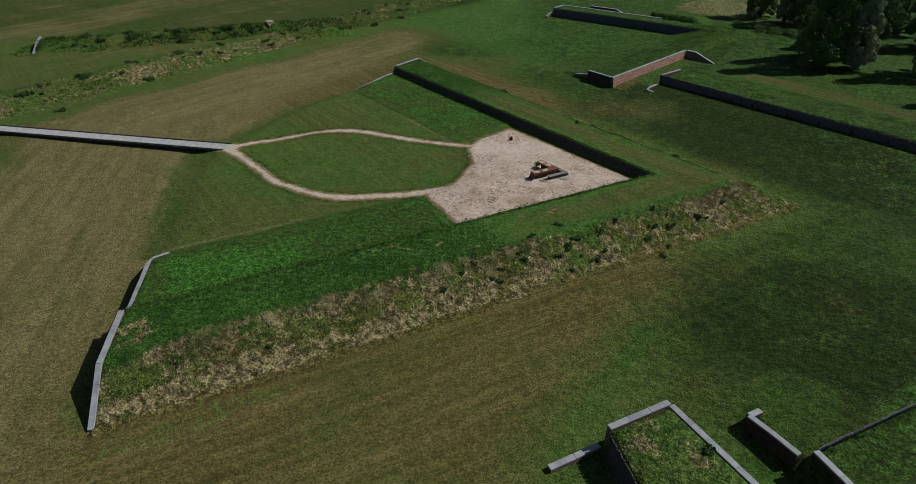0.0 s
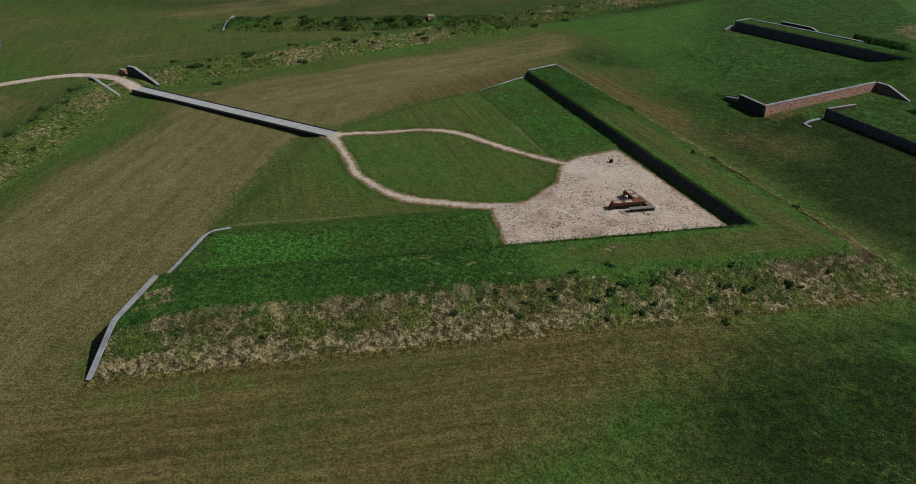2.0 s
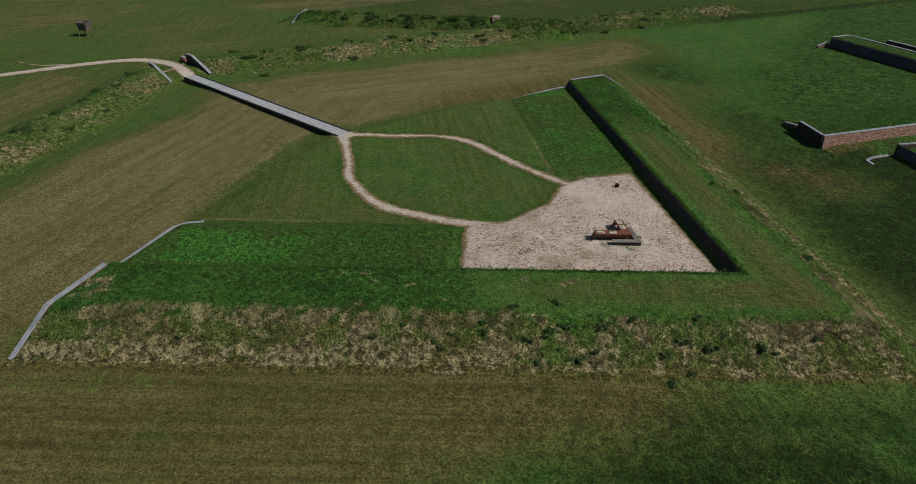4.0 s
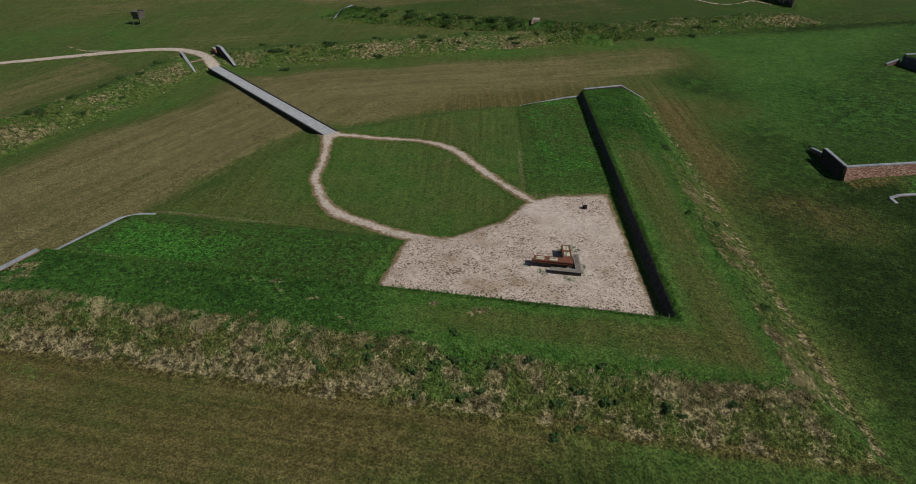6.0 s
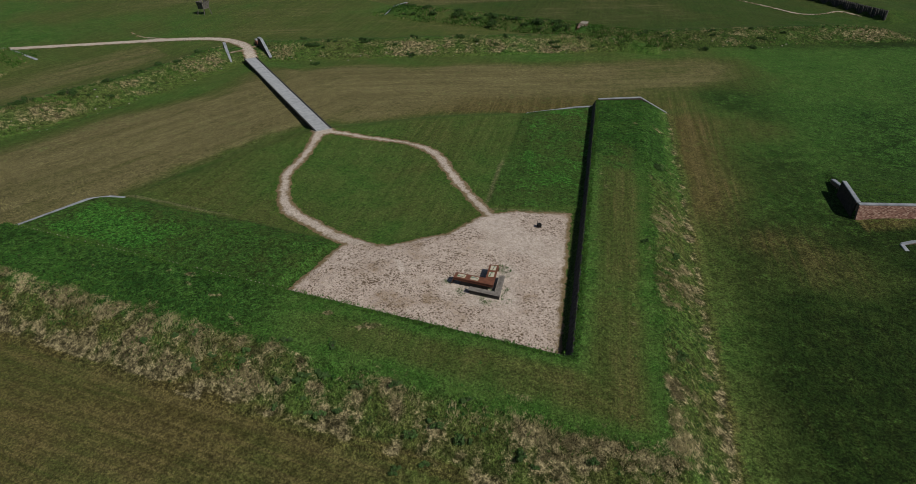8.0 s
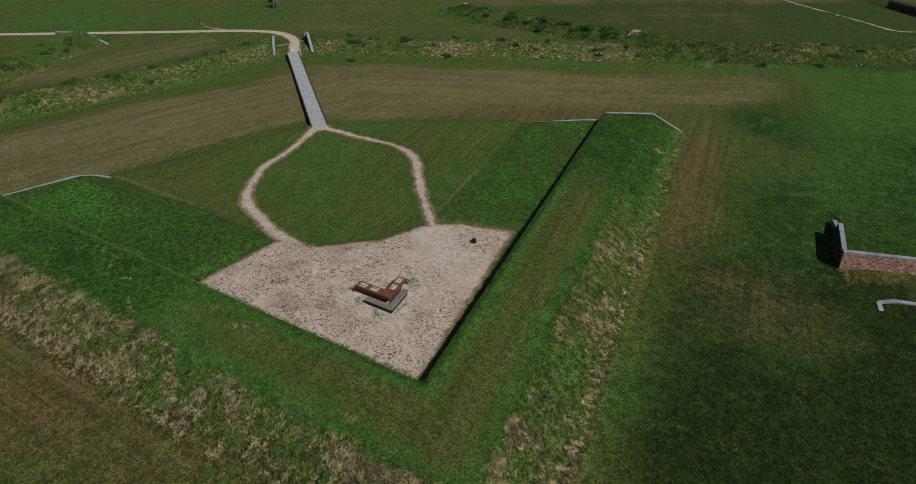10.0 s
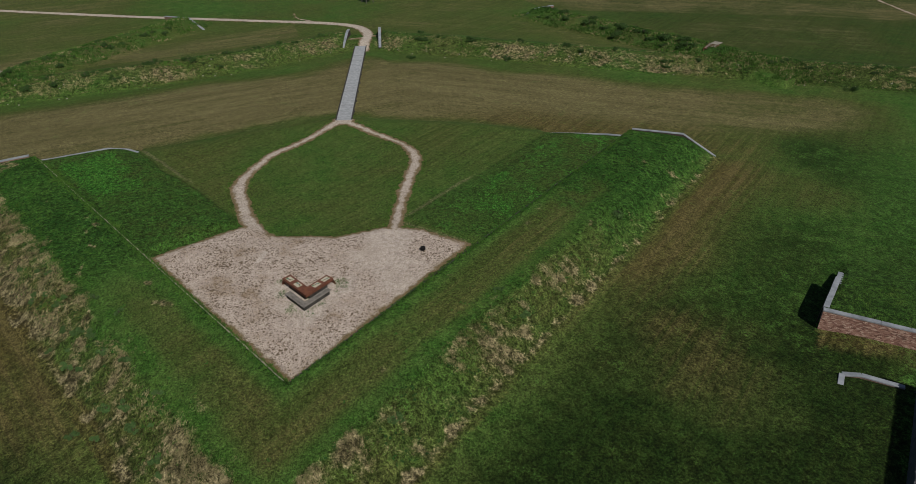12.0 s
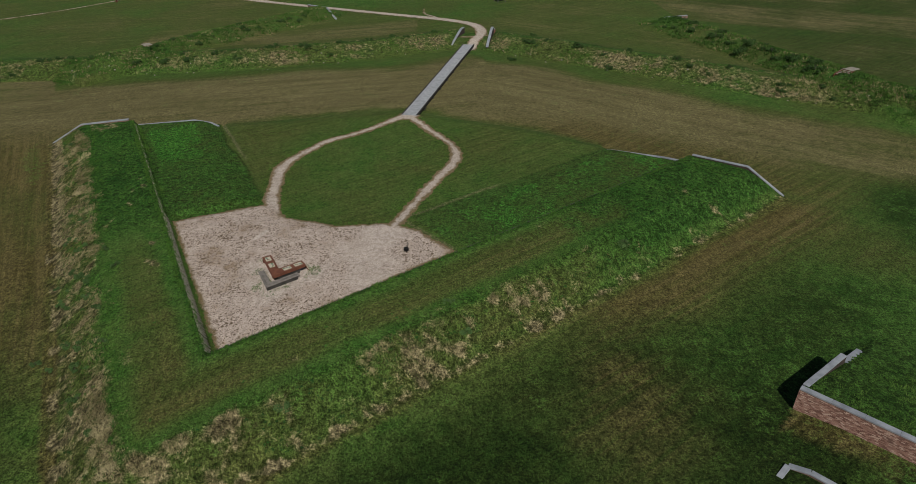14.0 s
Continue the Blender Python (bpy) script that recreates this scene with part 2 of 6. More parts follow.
MOUNDS = (((-75.3, 118.2), (-37.0, 131.6)), ((-37.0, 131.6), (-26.0, 136.0)), ((-91.8, 49.4), (-59.5, 25.0)), ((-59.5, 25.0), (-52.0, 18.0)))


def smooth(a, b, v):
    u = np.clip((v - a) / (b - a), 0, 1)
    return u * u * (3 - 2 * u)


def vnoise(x, y, size, seed=0):
    """Soft value noise, -1 to 1, on plan."""
    u, v = x / size, y / size
    i, j = np.floor(u), np.floor(v)
    fu, fv = u - i, v - j
    fu, fv = fu * fu * (3 - 2 * fu), fv * fv * (3 - 2 * fv)

    def h(a, b):
        w = np.sin(a * 127.1 + b * 311.7 + seed * 74.7) * 43758.5453
        return (w - np.floor(w)) * 2 - 1
    return (h(i, j) * (1 - fu) + h(i + 1, j) * fu) * (1 - fv) + (h(i, j + 1) * (1 - fu) + h(i + 1, j + 1) * fu) * fv


def seg_distance(x, y, p, q):
    p, q = V2(p), V2(q)
    d = q - p
    k = np.clip(((x - p[0]) * d[0] + (y - p[1]) * d[1]) / (d @ d), 0, 1)
    return np.hypot(x - p[0] - k * d[0], y - p[1] - k * d[1]), k


def foot_distance(x, y):
    """How far past the foot of the far bank, westwards."""
    return (np.interp(y, FOOT_Y, FOOT_X) - x) * np.where(y > 82, 0.76, 0.95)


def bastion_inside(x, y):
    dg = np.interp(y, GORGE_Y, GORGE_X) - x
    soft = smooth(2.5, -2.0, dg)
    eL = -END_L.st(x, y)[0]
    eR = -END_R.st(x, y)[0]
    hardL, hardR = smooth(-0.12, 0.12, eL), smooth(-0.12, 0.12, eR)
    m = np.where(y < 47.2, hardL, np.where(y > 93.6, hardR, soft))
    return m * (x > -35) * (x < 45)


def height(x, y):
    sL, tL = REV_L.st(x, y)
    sR, tR = REV_R.st(x, y)
    s = np.maximum(sL, sR)
    out = np.interp(s, [0, 5.6, 6.6, 9.0, 10.2], [0.55, 0.42, 0.0, -1.4, FLOOR])
    out = out + 0.10 * vnoise(x, y, 1.6, 3) * smooth(4.8, 6.5, s) * smooth(10.5, 8.0, s) + 0.05 * vnoise(x, y, 4.0, 5) * smooth(0.5, 3, s) * smooth(11, 8, s)
    tl = smooth(-9.6, -6.6, sL) * smooth(26.75, 26.05, tL + 0.02 * sL)
    tr_ = REV_R.len - tR
    tr2 = smooth(29.7, 29.0, tr_ + 0.05 * sR)
    inn = INNER + 0.77 * tl + np.interp(sR, [-12, -8.5, -6.0, -1.0], [0.0, 0.05, 0.25, 0.5]) * tr2 + 0.04 * vnoise(x, y, 5.0, 9)
    court = smooth(-4.5, 3.0, (x - 1.0) * 0.97 - (y - 64) * 0.24) * (1 - tl)
    inn = inn + 0.37 * court * (1 - tr2 * smooth(-9, -5, sR)) + 0.16 * smooth(6, 2, np.hypot(x + 26.5, y - 70.6))
    b = np.where(s > 0, out, np.where(s < -0.22, inn, inn + (0.55 - inn) * (s + 0.22) / 0.22))
    m = bastion_inside(x, y)
    z = FLOOR + 0.05 * vnoise(x, y, 9.0, 1) + 0.42 * smooth(-22, -34, x) * smooth(112, 88, y) * smooth(18, 34, y) * smooth(0, 9, -foot_distance(x, y))
    z = z + (b - z) * m
    # the far bank and the land behind it
    d = foot_distance(x, y)
    gate = smooth(4.0, 2.8, np.abs(y - np.interp(-x, [60, 67, 71, 76, 80, 84], [79.4, 80.8, 81.6, 82.2, 81.0, 76.2])))
    crest = np.interp(d, [0, 0.8, 4.2, 6.0, 10.5, 15], [FLOOR, -1.35, -0.05, 0.12, -0.55, -0.7])
    flat = np.interp(d, [0, 3.0, 8], [FLOOR, -0.85, -0.7])
    bank = crest * (1 - gate) + flat * gate + (0.12 * vnoise(x, y, 2.2, 4) + 0.10 * vnoise(x, y, 5.0, 6)) * smooth(0.3, 2, d) * smooth(11, 7, d) * (1 - gate)
    fade = smooth(178, 171, y)
    bank = bank * fade + (FLOOR + (0.75) * smooth(0, 30, d)) * (1 - fade)
    z = np.where(d > 0, bank, z)
    for a, c in MOUNDS:
        ln = Line(a, c)
        ss, tt = ln.st(x, y)
        hill = np.interp(np.abs(ss) + 0.5 * vnoise(x, y, 3, 8), [0, 1.5, 5.2], [1.6, 1.45, 0.0]) * smooth(-0.3, 0.0, tt) * smooth(ln.len + 3, ln.len - 3, tt)
        z = np.where(hill > 0, np.maximum(z, -0.65 + hill), z)
    # outer ring of the covered way, cut by the passages
    sC, tC = REV_C.st(x, y)
    sG, tG = REV_G.st(x, y)
    sr = np.maximum(sC, sG)
    useG = sG > sC
    step = np.where(useG, np.interp(sr, [-10, -4, 0], [FLOOR, -0.8, -0.6]), np.interp(sr, [-8, -4, 0], [FLOOR, -1.1, -0.8]))
    ring = np.where(sr < -0.1, step, np.interp(sr, [-0.1, 0.1, 4.0, 9.0, 13.0, 40], [-1.0, 0.18, 0.15, -0.35, -1.35, -1.5]))
    pc = PASS_C.st(x, y)[0]
    pgr = PASS_GR.st(x, y)[0]
    pt, pgt = PASS_C.st(x, y)[1], PASS_GR.st(x, y)[1]
    wc = 0.12 + 1.5 * np.maximum(0, -0.2 - pt)
    wg = 0.12 + 1.5 * np.maximum(0, pgt - PASS_GR.len - 0.9)
    on = smooth(-wc, wc, pc) * smooth(-wg, wg, pgr) * (sr > -10)
    z = np.where((x > 10) & (y > 5) & (y < 112), z + (ring - z) * on, z)
    # block north of the passage
    pb, tb = PASS_B.st(x, y)
    eb = END_B.st(x, y)[0]
    blk = np.interp(pb, [0, 1.5, 9.0, 12], [-0.06, -0.12, -1.4, FLOOR])
    rim = np.interp(tb, [-9, -6, -1.5, 0], [FLOOR, -1.4, -0.2, -0.1])
    blk = np.where(tb < 0, np.minimum(blk, rim), blk)
    z = np.where((pb > -0.12) & (pb < 12) & (tb < PASS_B.len + 6) & (tb > -12), z + (blk - z) * smooth(-0.12, 0.12, pb) * smooth(-0.12, 0.12, eb), z)
    z = z + 0.28 * smooth(-5.0, -0.6, pb) * (pb < -0.12) * smooth(-1.0, 1.0, tb) * smooth(PASS_B.len + 1, PASS_B.len - 3, tb) * (z < -1.3)
    # rim east of the lawn, and the strip behind the northern revetment
    dist, k = seg_distance(x, y, (40.5, 113.5), (51.0, 129.5))
    z = np.maximum(z, np.where(pb > 0, np.interp(dist, [0, 1.5, 7.5], [0.0, -0.05, FLOOR]), -9))
    sD, tD = REV_D.st(x, y)
    strip = np.interp(sD, [-0.12, 0.1, 4.2, 4.4], [FLOOR, 0.0, 0.0, FLOOR])
    z = np.where((tD > -2) & (tD < REV_D.len) & (sD > -0.12) & (sD < 4.4), np.maximum(z, strip), z)
    blk2 = np.interp(sD, [9.3, 9.5, 11, 20], [FLOOR, -0.1, -0.1, -1.4])
    z = np.where((tD > 4) & (tD < 16) & (sD > 9.2), np.maximum(z, blk2 * smooth(4, 7, tD) + FLOOR * (1 - smooth(4, 7, tD))), z)
    # parapet west of the southern passage
    pg, tg = PASS_GL.st(x, y)
    gl, tgl = REV_GL.st(x, y)
    top = 0.42 - 0.2 * smooth(2.5, 0, gl)
    strip = np.minimum(smooth(-0.12, 0.12, gl), smooth(-0.12, 0.12, pg))
    cut = Line((8.5, 25.9), (12.4, 27.5)).st(x, y)[0]
    strip = strip * smooth(-0.12, 0.12, cut)
    z = np.where((y < 29) & (y > 0) & (x > 5) & (x < 22), z + (top - z) * strip, z)
    # far palisade in the north
    sF, tF = REV_F.st(x, y)
    far = np.interp(sF, [-0.2, 0.4, 3, 16], [-1.0, 0.45, 0.4, -0.9]) * smooth(-1.5, 2.5, tF) - 1.0 * (1 - smooth(-1.5, 2.5, tF))
    z = np.where((sF > -0.2) & (sF < 16) & (tF > -1.5) & (tF < 60), np.maximum(z, far), z)
    return z


def ground_z(x, y):
    return float(height(np.array([x], float), np.array([y], float))[0])


def make(name, verts, faces, mat, parent=None, smooth_shade=False):
    me = bpy.data.meshes.new(name)
    me.from_pydata(verts, [], faces)
    me.materials.append(mat)
    if smooth_shade:
        me.polygons.foreach_set("use_smooth", np.ones(len(me.polygons), dtype=bool))
    me.update()
    ob = new(name, me)
    ob.parent = parent
    return ob


def grid_mesh(name, X, Y, Z, mat, keep=None):
    """A sheet over a grid of points; keep: which cells stay."""
    ny, nx = X.shape
    idx = np.arange(ny * nx).reshape(ny, nx)
    q = np.stack([idx[:-1, :-1], idx[:-1, 1:], idx[1:, 1:], idx[1:, :-1]], -1).reshape(-1, 4)
    if keep is not None:
        q = q[keep.reshape(-1)]
    used = np.unique(q)
    remap = np.full(ny * nx, -1)
    remap[used] = np.arange(len(used))
    q = remap[q]
    me = bpy.data.meshes.new(name)
    me.vertices.add(len(used))
    me.vertices.foreach_set("co", np.stack([X.ravel()[used], Y.ravel()[used], Z.ravel()[used]], -1).ravel())
    me.loops.add(q.size)
    me.loops.foreach_set("vertex_index", q.ravel().astype(np.int32))
    me.polygons.add(len(q))
    me.polygons.foreach_set("loop_start", np.arange(0, q.size, 4, dtype=np.int32))
    me.polygons.foreach_set("use_smooth", np.ones(len(q), dtype=bool))
    me.materials.append(mat)
    me.update(calc_edges=True)
    me.validate()
    return new(name, me), used


def set_zone(ob, r, g, b, a4=None, name="zone"):
    a = ob.data.attributes.new(name, "FLOAT_COLOR", "POINT")
    a.data.foreach_set("color", np.stack([r, g, b, np.ones_like(r) if a4 is None else a4], -1).astype(np.float32).ravel())


def axis(stops):
    """Grid lines: rows of (start, step) and a last end."""
    out = []
    for (a, st), (b, _) in zip(stops[:-1], stops[1:]):
        n = max(1, round((b - a) / st))
        out += list(np.linspace(a, b, n, endpoint=False))
    return np.array(out + [stops[-1][0]])


gx = axis([(-3000, 600), (-400, 40), (-160, 4), (-110, 0.9), (-52, 0.5), (-30, 0.28), (36, 0.5), (64, 1.5), (110, 8), (230, 60), (500, 500), (3000, 1)])
gy = axis([(-3000, 600), (-400, 60), (-60, 6), (-12, 1.0), (14, 0.28), (62, 0.36), (112, 0.5), (156, 1.5), (220, 8), (420, 60), (800, 500), (3500, 1)])
GX, GY = np.meshgrid(gx, gy)
SNAP = [(REV_L, 0.0), (REV_R, 0.0), (END_L, 0.5), (END_R, 0.5), (REV_C, 0.0), (PASS_C, 0.0), (PASS_B, 0.5), (END_B, 0.0), (PASS_GL, 0.0), (REV_GL, 0.0), (REV_G, 0.0), (PASS_GR, 0.0), (REV_D, 0.0)]
for ln, more in SNAP:
    s, t = ln.st(GX, GY)
    near = (np.abs(s) < 0.45) & (t > -more) & (t < ln.len + more)
    ns = np.sign(s) * (0.125 + np.abs(s) * 0.03)
    GX += np.where(near, (ns - s) * ln.n[0], 0)
    GY += np.where(near, (ns - s) * ln.n[1], 0)
GZ = height(GX, GY)
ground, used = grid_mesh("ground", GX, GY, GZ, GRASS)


def zones(x, y):
    """How dry, how tan with tall dead growth, how lush, how deep the green is, at a place on plan."""
    sL, tL = REV_L.st(x, y)
    sR, tR = REV_R.st(x, y)
    uR = REV_R.len - tR                     # from the rampart's north end
    s = np.maximum(sL, sR)
    inb = (bastion_inside(x, y) > 0.5) & (s < 9.9)
    d = foot_distance(x, y)
    w = vnoise(x, y, 6, 21) * 0.6 + vnoise(x, y, 2.0, 22) * 0.4
    w2 = vnoise(x, y, 17, 23) * 0.6 + vnoise(x, y, 7.0, 24) * 0.4
    dg = np.interp(y, GORGE_Y, GORGE_X) - x
    ditch = (d < 0) & ~inb & (x < 60)
    # the ditch: brown along its middle, greener at the bank's foot
    edge = np.where(y < 47.2, END_L.st(x, y)[0] + 1.5, np.where(y > 93.6, END_R.st(x, y)[0] + 1.5, dg))
    west = smooth(-1.5, 5.0, edge + 1.2 * w) * smooth(1.0, 10.0, -d + 3.0 * w2)
    west = west * smooth(150, 102, y + 8 * w2 + 0.5 * np.maximum(0, x + 20))
    moat_n = smooth(1, 8, -d + 3 * w2) * smooth(34, 16, -d + 5 * w2) * smooth(176, 140, y + 8 * w2) * smooth(94, 104, y)
    west = np.maximum(west, 0.84 * moat_n)
    south = smooth(8.6, 9.4, sL) * smooth(33 - 11 * smooth(0, 14, x), 18 - 7 * smooth(0, 14, x), sL + 4 * w2) * smooth(58, 30, tL + 8 * w2)
    north = smooth(9.0, 10.5, sR) * smooth(22, 12, sR + 3 * w2) * smooth(62, 48, tR) * smooth(12, 30, tR + 5 * w2)
    dry = np.where(ditch, 0.30 + 0.10 * w2, 0.30)
    dry = np.where(ditch, np.maximum(dry, np.maximum(west * (0.90 + 0.12 * w2), np.maximum(south * (0.84 + 0.30 * w2), north * (0.76 + 0.25 * w2)))), dry)
    dry = np.where(ditch & (x > 5), np.maximum(dry, (0.44 * smooth(0.0, 0.6, w2 + 0.4 * w)) * smooth(10, 14, s)), dry)
    berm = inb & (s > 0)
    dry = np.where(inb, 0.34 + 0.10 * w2, dry)
    dry = np.where(berm, np.maximum(0.12, smooth(0.3, 2.0, s) * smooth(5.6, 3.5, s) * np.where(sR > sL, smooth(4, 22, uR), smooth(26, 38, tL)) * (0.44 + 0.16 * w)), dry)
    dry = np.where(berm & (s > 5.2), np.maximum(dry, smooth(5.2, 6.4, s + 0.5 * w) * np.where(sR > sL, 0.75 * smooth(8, 30, uR), 1.0) * (0.48 + 0.25 * w)), dry)
    hem = inb & (s > np.where(sR > sL, 9.3, 8.9))
    dry = np.where(hem, np.where(sR > sL, 0.5, 0.74) + 0.2 * w, dry)
    outer = d > 7.5
    dry = np.where(outer, 0.36 + 0.22 * vnoise(x, y, 26, 25) + 0.12 * w2, dry)
    field = smooth(-1.0, 1.0, Line((-69.0, 141.3), (-55.8, 165.0)).st(x, y)[0] * -1)
    dry = np.where(outer & (y > 122), np.maximum(dry, 0.60 * field * smooth(30, 18, -Line((-69.0, 141.3), (-55.8, 165.0)).st(x, y)[0])), dry)
    near_bank = smooth(9, 13, d) * smooth(30, 18, d) * ((y < 70) & (y > 20))
    dry = np.where(outer, np.maximum(dry, near_bank * 0.7), dry)
    # tall dead growth on the banks
    wv = sL + 0.4 + 0.8 * w + 0.25 * w2
    ridge = smooth(5.5, 6.2, wv) * smooth(7.4, 6.6, wv) * (0.70 + 0.45 * vnoise(x, y, 1.2, 29)) * (1 - 0.45 * smooth(14, 26, tL + 3 * w))
    skirt = smooth(7.6, 8.4, sL + 0.5 * w) * smooth(9.8, 9.2, sL + 0.2 * w)
    between = smooth(6.5, 7.0, sL) * smooth(8.6, 7.8, sL)
    w3 = vnoise(x, y, 1.3, 33) * 0.65 + vnoise(x, y, 0.6, 34) * 0.75
    band = smooth(5.7, 6.4, wv) * smooth(9.8, 9.2, sL + 0.2 * w)
    tan = np.where(inb & (sL > 5.0) & (sL >= sR), np.maximum(ridge * 0.95, band * (0.56 + 0.12 * w + 0.45 * w3 + 0.26 * skirt * smooth(30, 16, tL) - 0.26 * between * (1 - 0.5 * smooth(16, 30, tL)))), 0)
    brow = smooth(5.4, 6.0, sR + 0.7 * w) * smooth(7.3, 6.5, sR + 0.7 * w) * smooth(16, 34, uR + 4 * w2) * (0.46 + 0.25 * w + 0.45 * w3)
    mixed = smooth(6.2, 7.0, sR) * smooth(9.6, 9.0, sR) * smooth(12, 32, uR) * (0.30 + 0.2 * w + 0.5 * w3)
    tan = np.where(inb & (sR > sL), np.maximum(brow, mixed), tan)
    tan = np.where(inb & (sR > sL) & (uR < 22), np.maximum(tan, smooth(8.4, 9.0, sR) * smooth(10.0, 9.5, sR) * (0.45 + 0.3 * w3)), tan)
    tan = np.where(inb & (sR > sL) & (uR >= 22), np.maximum(tan, smooth(8.7, 9.1, sR + 0.2 * w) * smooth(9.9, 9.4, sR) * (0.62 + 0.3 * w3)), tan)
    on_bank = (d > 0) & (d < 7.5) & (y < 174)
    tan = np.where(on_bank, smooth(0.0, 1.2, d + 0.6 * w) * smooth(6.4, 4.2, d + w) * (0.42 + 0.45 * w), tan)
    bald = smooth(0.45, 0.85, vnoise(x, y, 1.7, 26) * 0.7 + vnoise(x, y, 0.5, 27) * 0.5)
    tan = np.where(berm & (s > 0.6), np.maximum(tan, (0.46 + 0.22 * smooth(42, 30, tL) * (sL > sR)) * bald), tan)
    tan = np.where(on_bank | berm, tan + 0.22 * vnoise(x, y, 0.8, 28) * (tan > 0.05), tan)
    straw = np.hypot((x + 21.6) * 0.8, y - 34.6) + 1.1 * w3
    tan = np.where(berm & (straw < 2), np.maximum(tan, smooth(1.6, 0.3, straw) * 0.75), tan)
    hole = np.hypot(x + 1.7, y - 40.3)
    tan = np.where(hole < 2, np.maximum(tan, smooth(2.0, 0.8, hole + 0.5 * w) * 0.95), tan)
    # lush growth
    terL = smooth(-9.8, -8.6, sL + 0.5 * w) * (tL + 0.02 * sL < 27.4) * (sL < 0)
    terR = smooth(-9.8, -8.6, sR + 0.5 * w) * smooth(30.6, 28.4, uR + 0.05 * sR + 0.8 * w) * (sR < 0)
    lush = np.where(inb, 0.14 + 0.1 * w + 0.08 * w2, 0.12 + 0.2 * w2)
    lush = np.where(hem, 0.1, lush)
    lush = np.where(inb & (s < 0), np.maximum(lush, np.maximum(0.62 * terL, 0.52 * terR) + 0.06 * w), lush)
    lush = np.where(berm & (sR > sL), np.maximum(0.80 * smooth(30, 12, uR + 6 * w) * smooth(9.0, 7.5, s), np.maximum(0.66 * smooth(1.0, 0.2, s), (0.30 + 0.25 * w) * smooth(4.4, 5.4, s + 0.5 * w) * smooth(8.8, 7.5, s + 0.5 * w))), lush)
    lush = np.where(berm & (sL >= sR), np.maximum(0.80 * smooth(36, 24, tL + 5 * w) * smooth(7.2, 5.8, s), np.maximum(0.60 * smooth(1.0, 0.2, s), (0.34 + 0.3 * w) * smooth(4.2, 5.4, s + 0.5 * w) * smooth(7.8, 6.4, s))), lush)
    hill = np.full(x.shape, 99.0)
    for a, c in MOUNDS:
        hill = np.minimum(hill, seg_distance(x, y, a, c)[0])
    lush = np.where(hill < 5.5, np.maximum(lush, 0.50 * smooth(5.4, 4.0, hill + 0.6 * w) + 0.2 * w), lush)
    tan = np.where(hill < 5.5, 0.45 * smooth(0.2, 0.7, w) * smooth(5.4, 4.0, hill), tan)
    foot = smooth(-5.0, -1.0, d) * smooth(0.8, 0.0, d) * (y < 166)
    lush = np.where(ditch, np.maximum(lush, foot * (0.26 + 0.35 * w2)), lush)
    lush = np.where(on_bank, smooth(4.5, 6.5, d) * 0.6, lush)
    # rank dark green of the covered way in the east
    turn = smooth(-7, 7, sR - sL)
    nn = smooth(2, 28, tR) * turn
    deep = smooth(-12, 18, x + 0.45 * np.minimum(y - 60, 0) + 7 * w2) * (1 - turn) + smooth(-24, 10, x + 9 * w2) * turn
    deep = deep * smooth(0.0, 1.0, (s + (1.0 + 3 * nn + 2 * (1 - turn)) * w2 - 8.9) / (8.0 + 6 * nn + 3 * (1 - turn)))
    deep = np.where(ditch, deep * (0.98 + 0.20 * w2 + 0.16 * w) * (1 - 0.12 * (1 - turn)) * (1 - 0.75 * north), deep)
    deep = np.maximum(deep, 0.55 * smooth(28, 40, x + 3 * w2))
    deep = np.where(d > 0, 0.45 * smooth(112, 140, y + 5 * w2), deep)
    pb = PASS_B.st(x, y)[0]
    yard = smooth(-6, 6, pb + 3 * w2) * smooth(-18, 4, x + 0.5 * (y - 110) + 7 * w2) * smooth(13, 30, sR + 4 * w2) * smooth(0, -6, d)
    deep = deep * (1 - yard * (0.85 - 0.2 * w2))
    ringz = smooth(-1.5, 0.5, np.maximum(REV_C.st(x, y)[0], REV_G.st(x, y)[0]) + 2 * w2) * (x > 12) * (y < 116)
    lush = np.maximum(lush, ringz * (0.46 + 0.25 * w2 + 0.15 * w))
    deep = deep * (1 - 0.5 * ringz)
    lush = np.maximum(lush, 0.55 * smooth(44, 54, x + 4 * w2) * smooth(100, 116, y))
    lush = lush * (1 - yard) + yard * (0.44 + 0.25 * w2 + 0.2 * w)
    lush = np.maximum(lush, 0.36 * smooth(36, 48, x + 4 * w2) * (1 + 0.6 * w))
    dry = dry * (1 - yard) + (0.02 + 0.08 * w2) * yard
    bare = smooth(-4.5, -0.5, pb + w) * (pb < 0) * smooth(-1.5, 1, PASS_B.st(x, y)[1]) * (PASS_B.st(x, y)[1] < PASS_B.len)
    dry = np.maximum(dry, 0.85 * bare)
    for px, py, pr in ((34.0, 46.0, 8.0), (41.0, 68.0, 3.0), (22.0, 30.0, 4.0), (27.0, 40.0, 6.0), (50.0, 118.0, 9.0), (46.0, 90.0, 6.0)):
        spot = smooth(pr, pr * 0.3, np.hypot(x - px, (y - py) * 1.3) + 5.0 * w2 + 2.0 * w)
        dry = dry * (1 - spot) + 0.02 * spot
        deep = deep * (1 - 0.35 * spot)
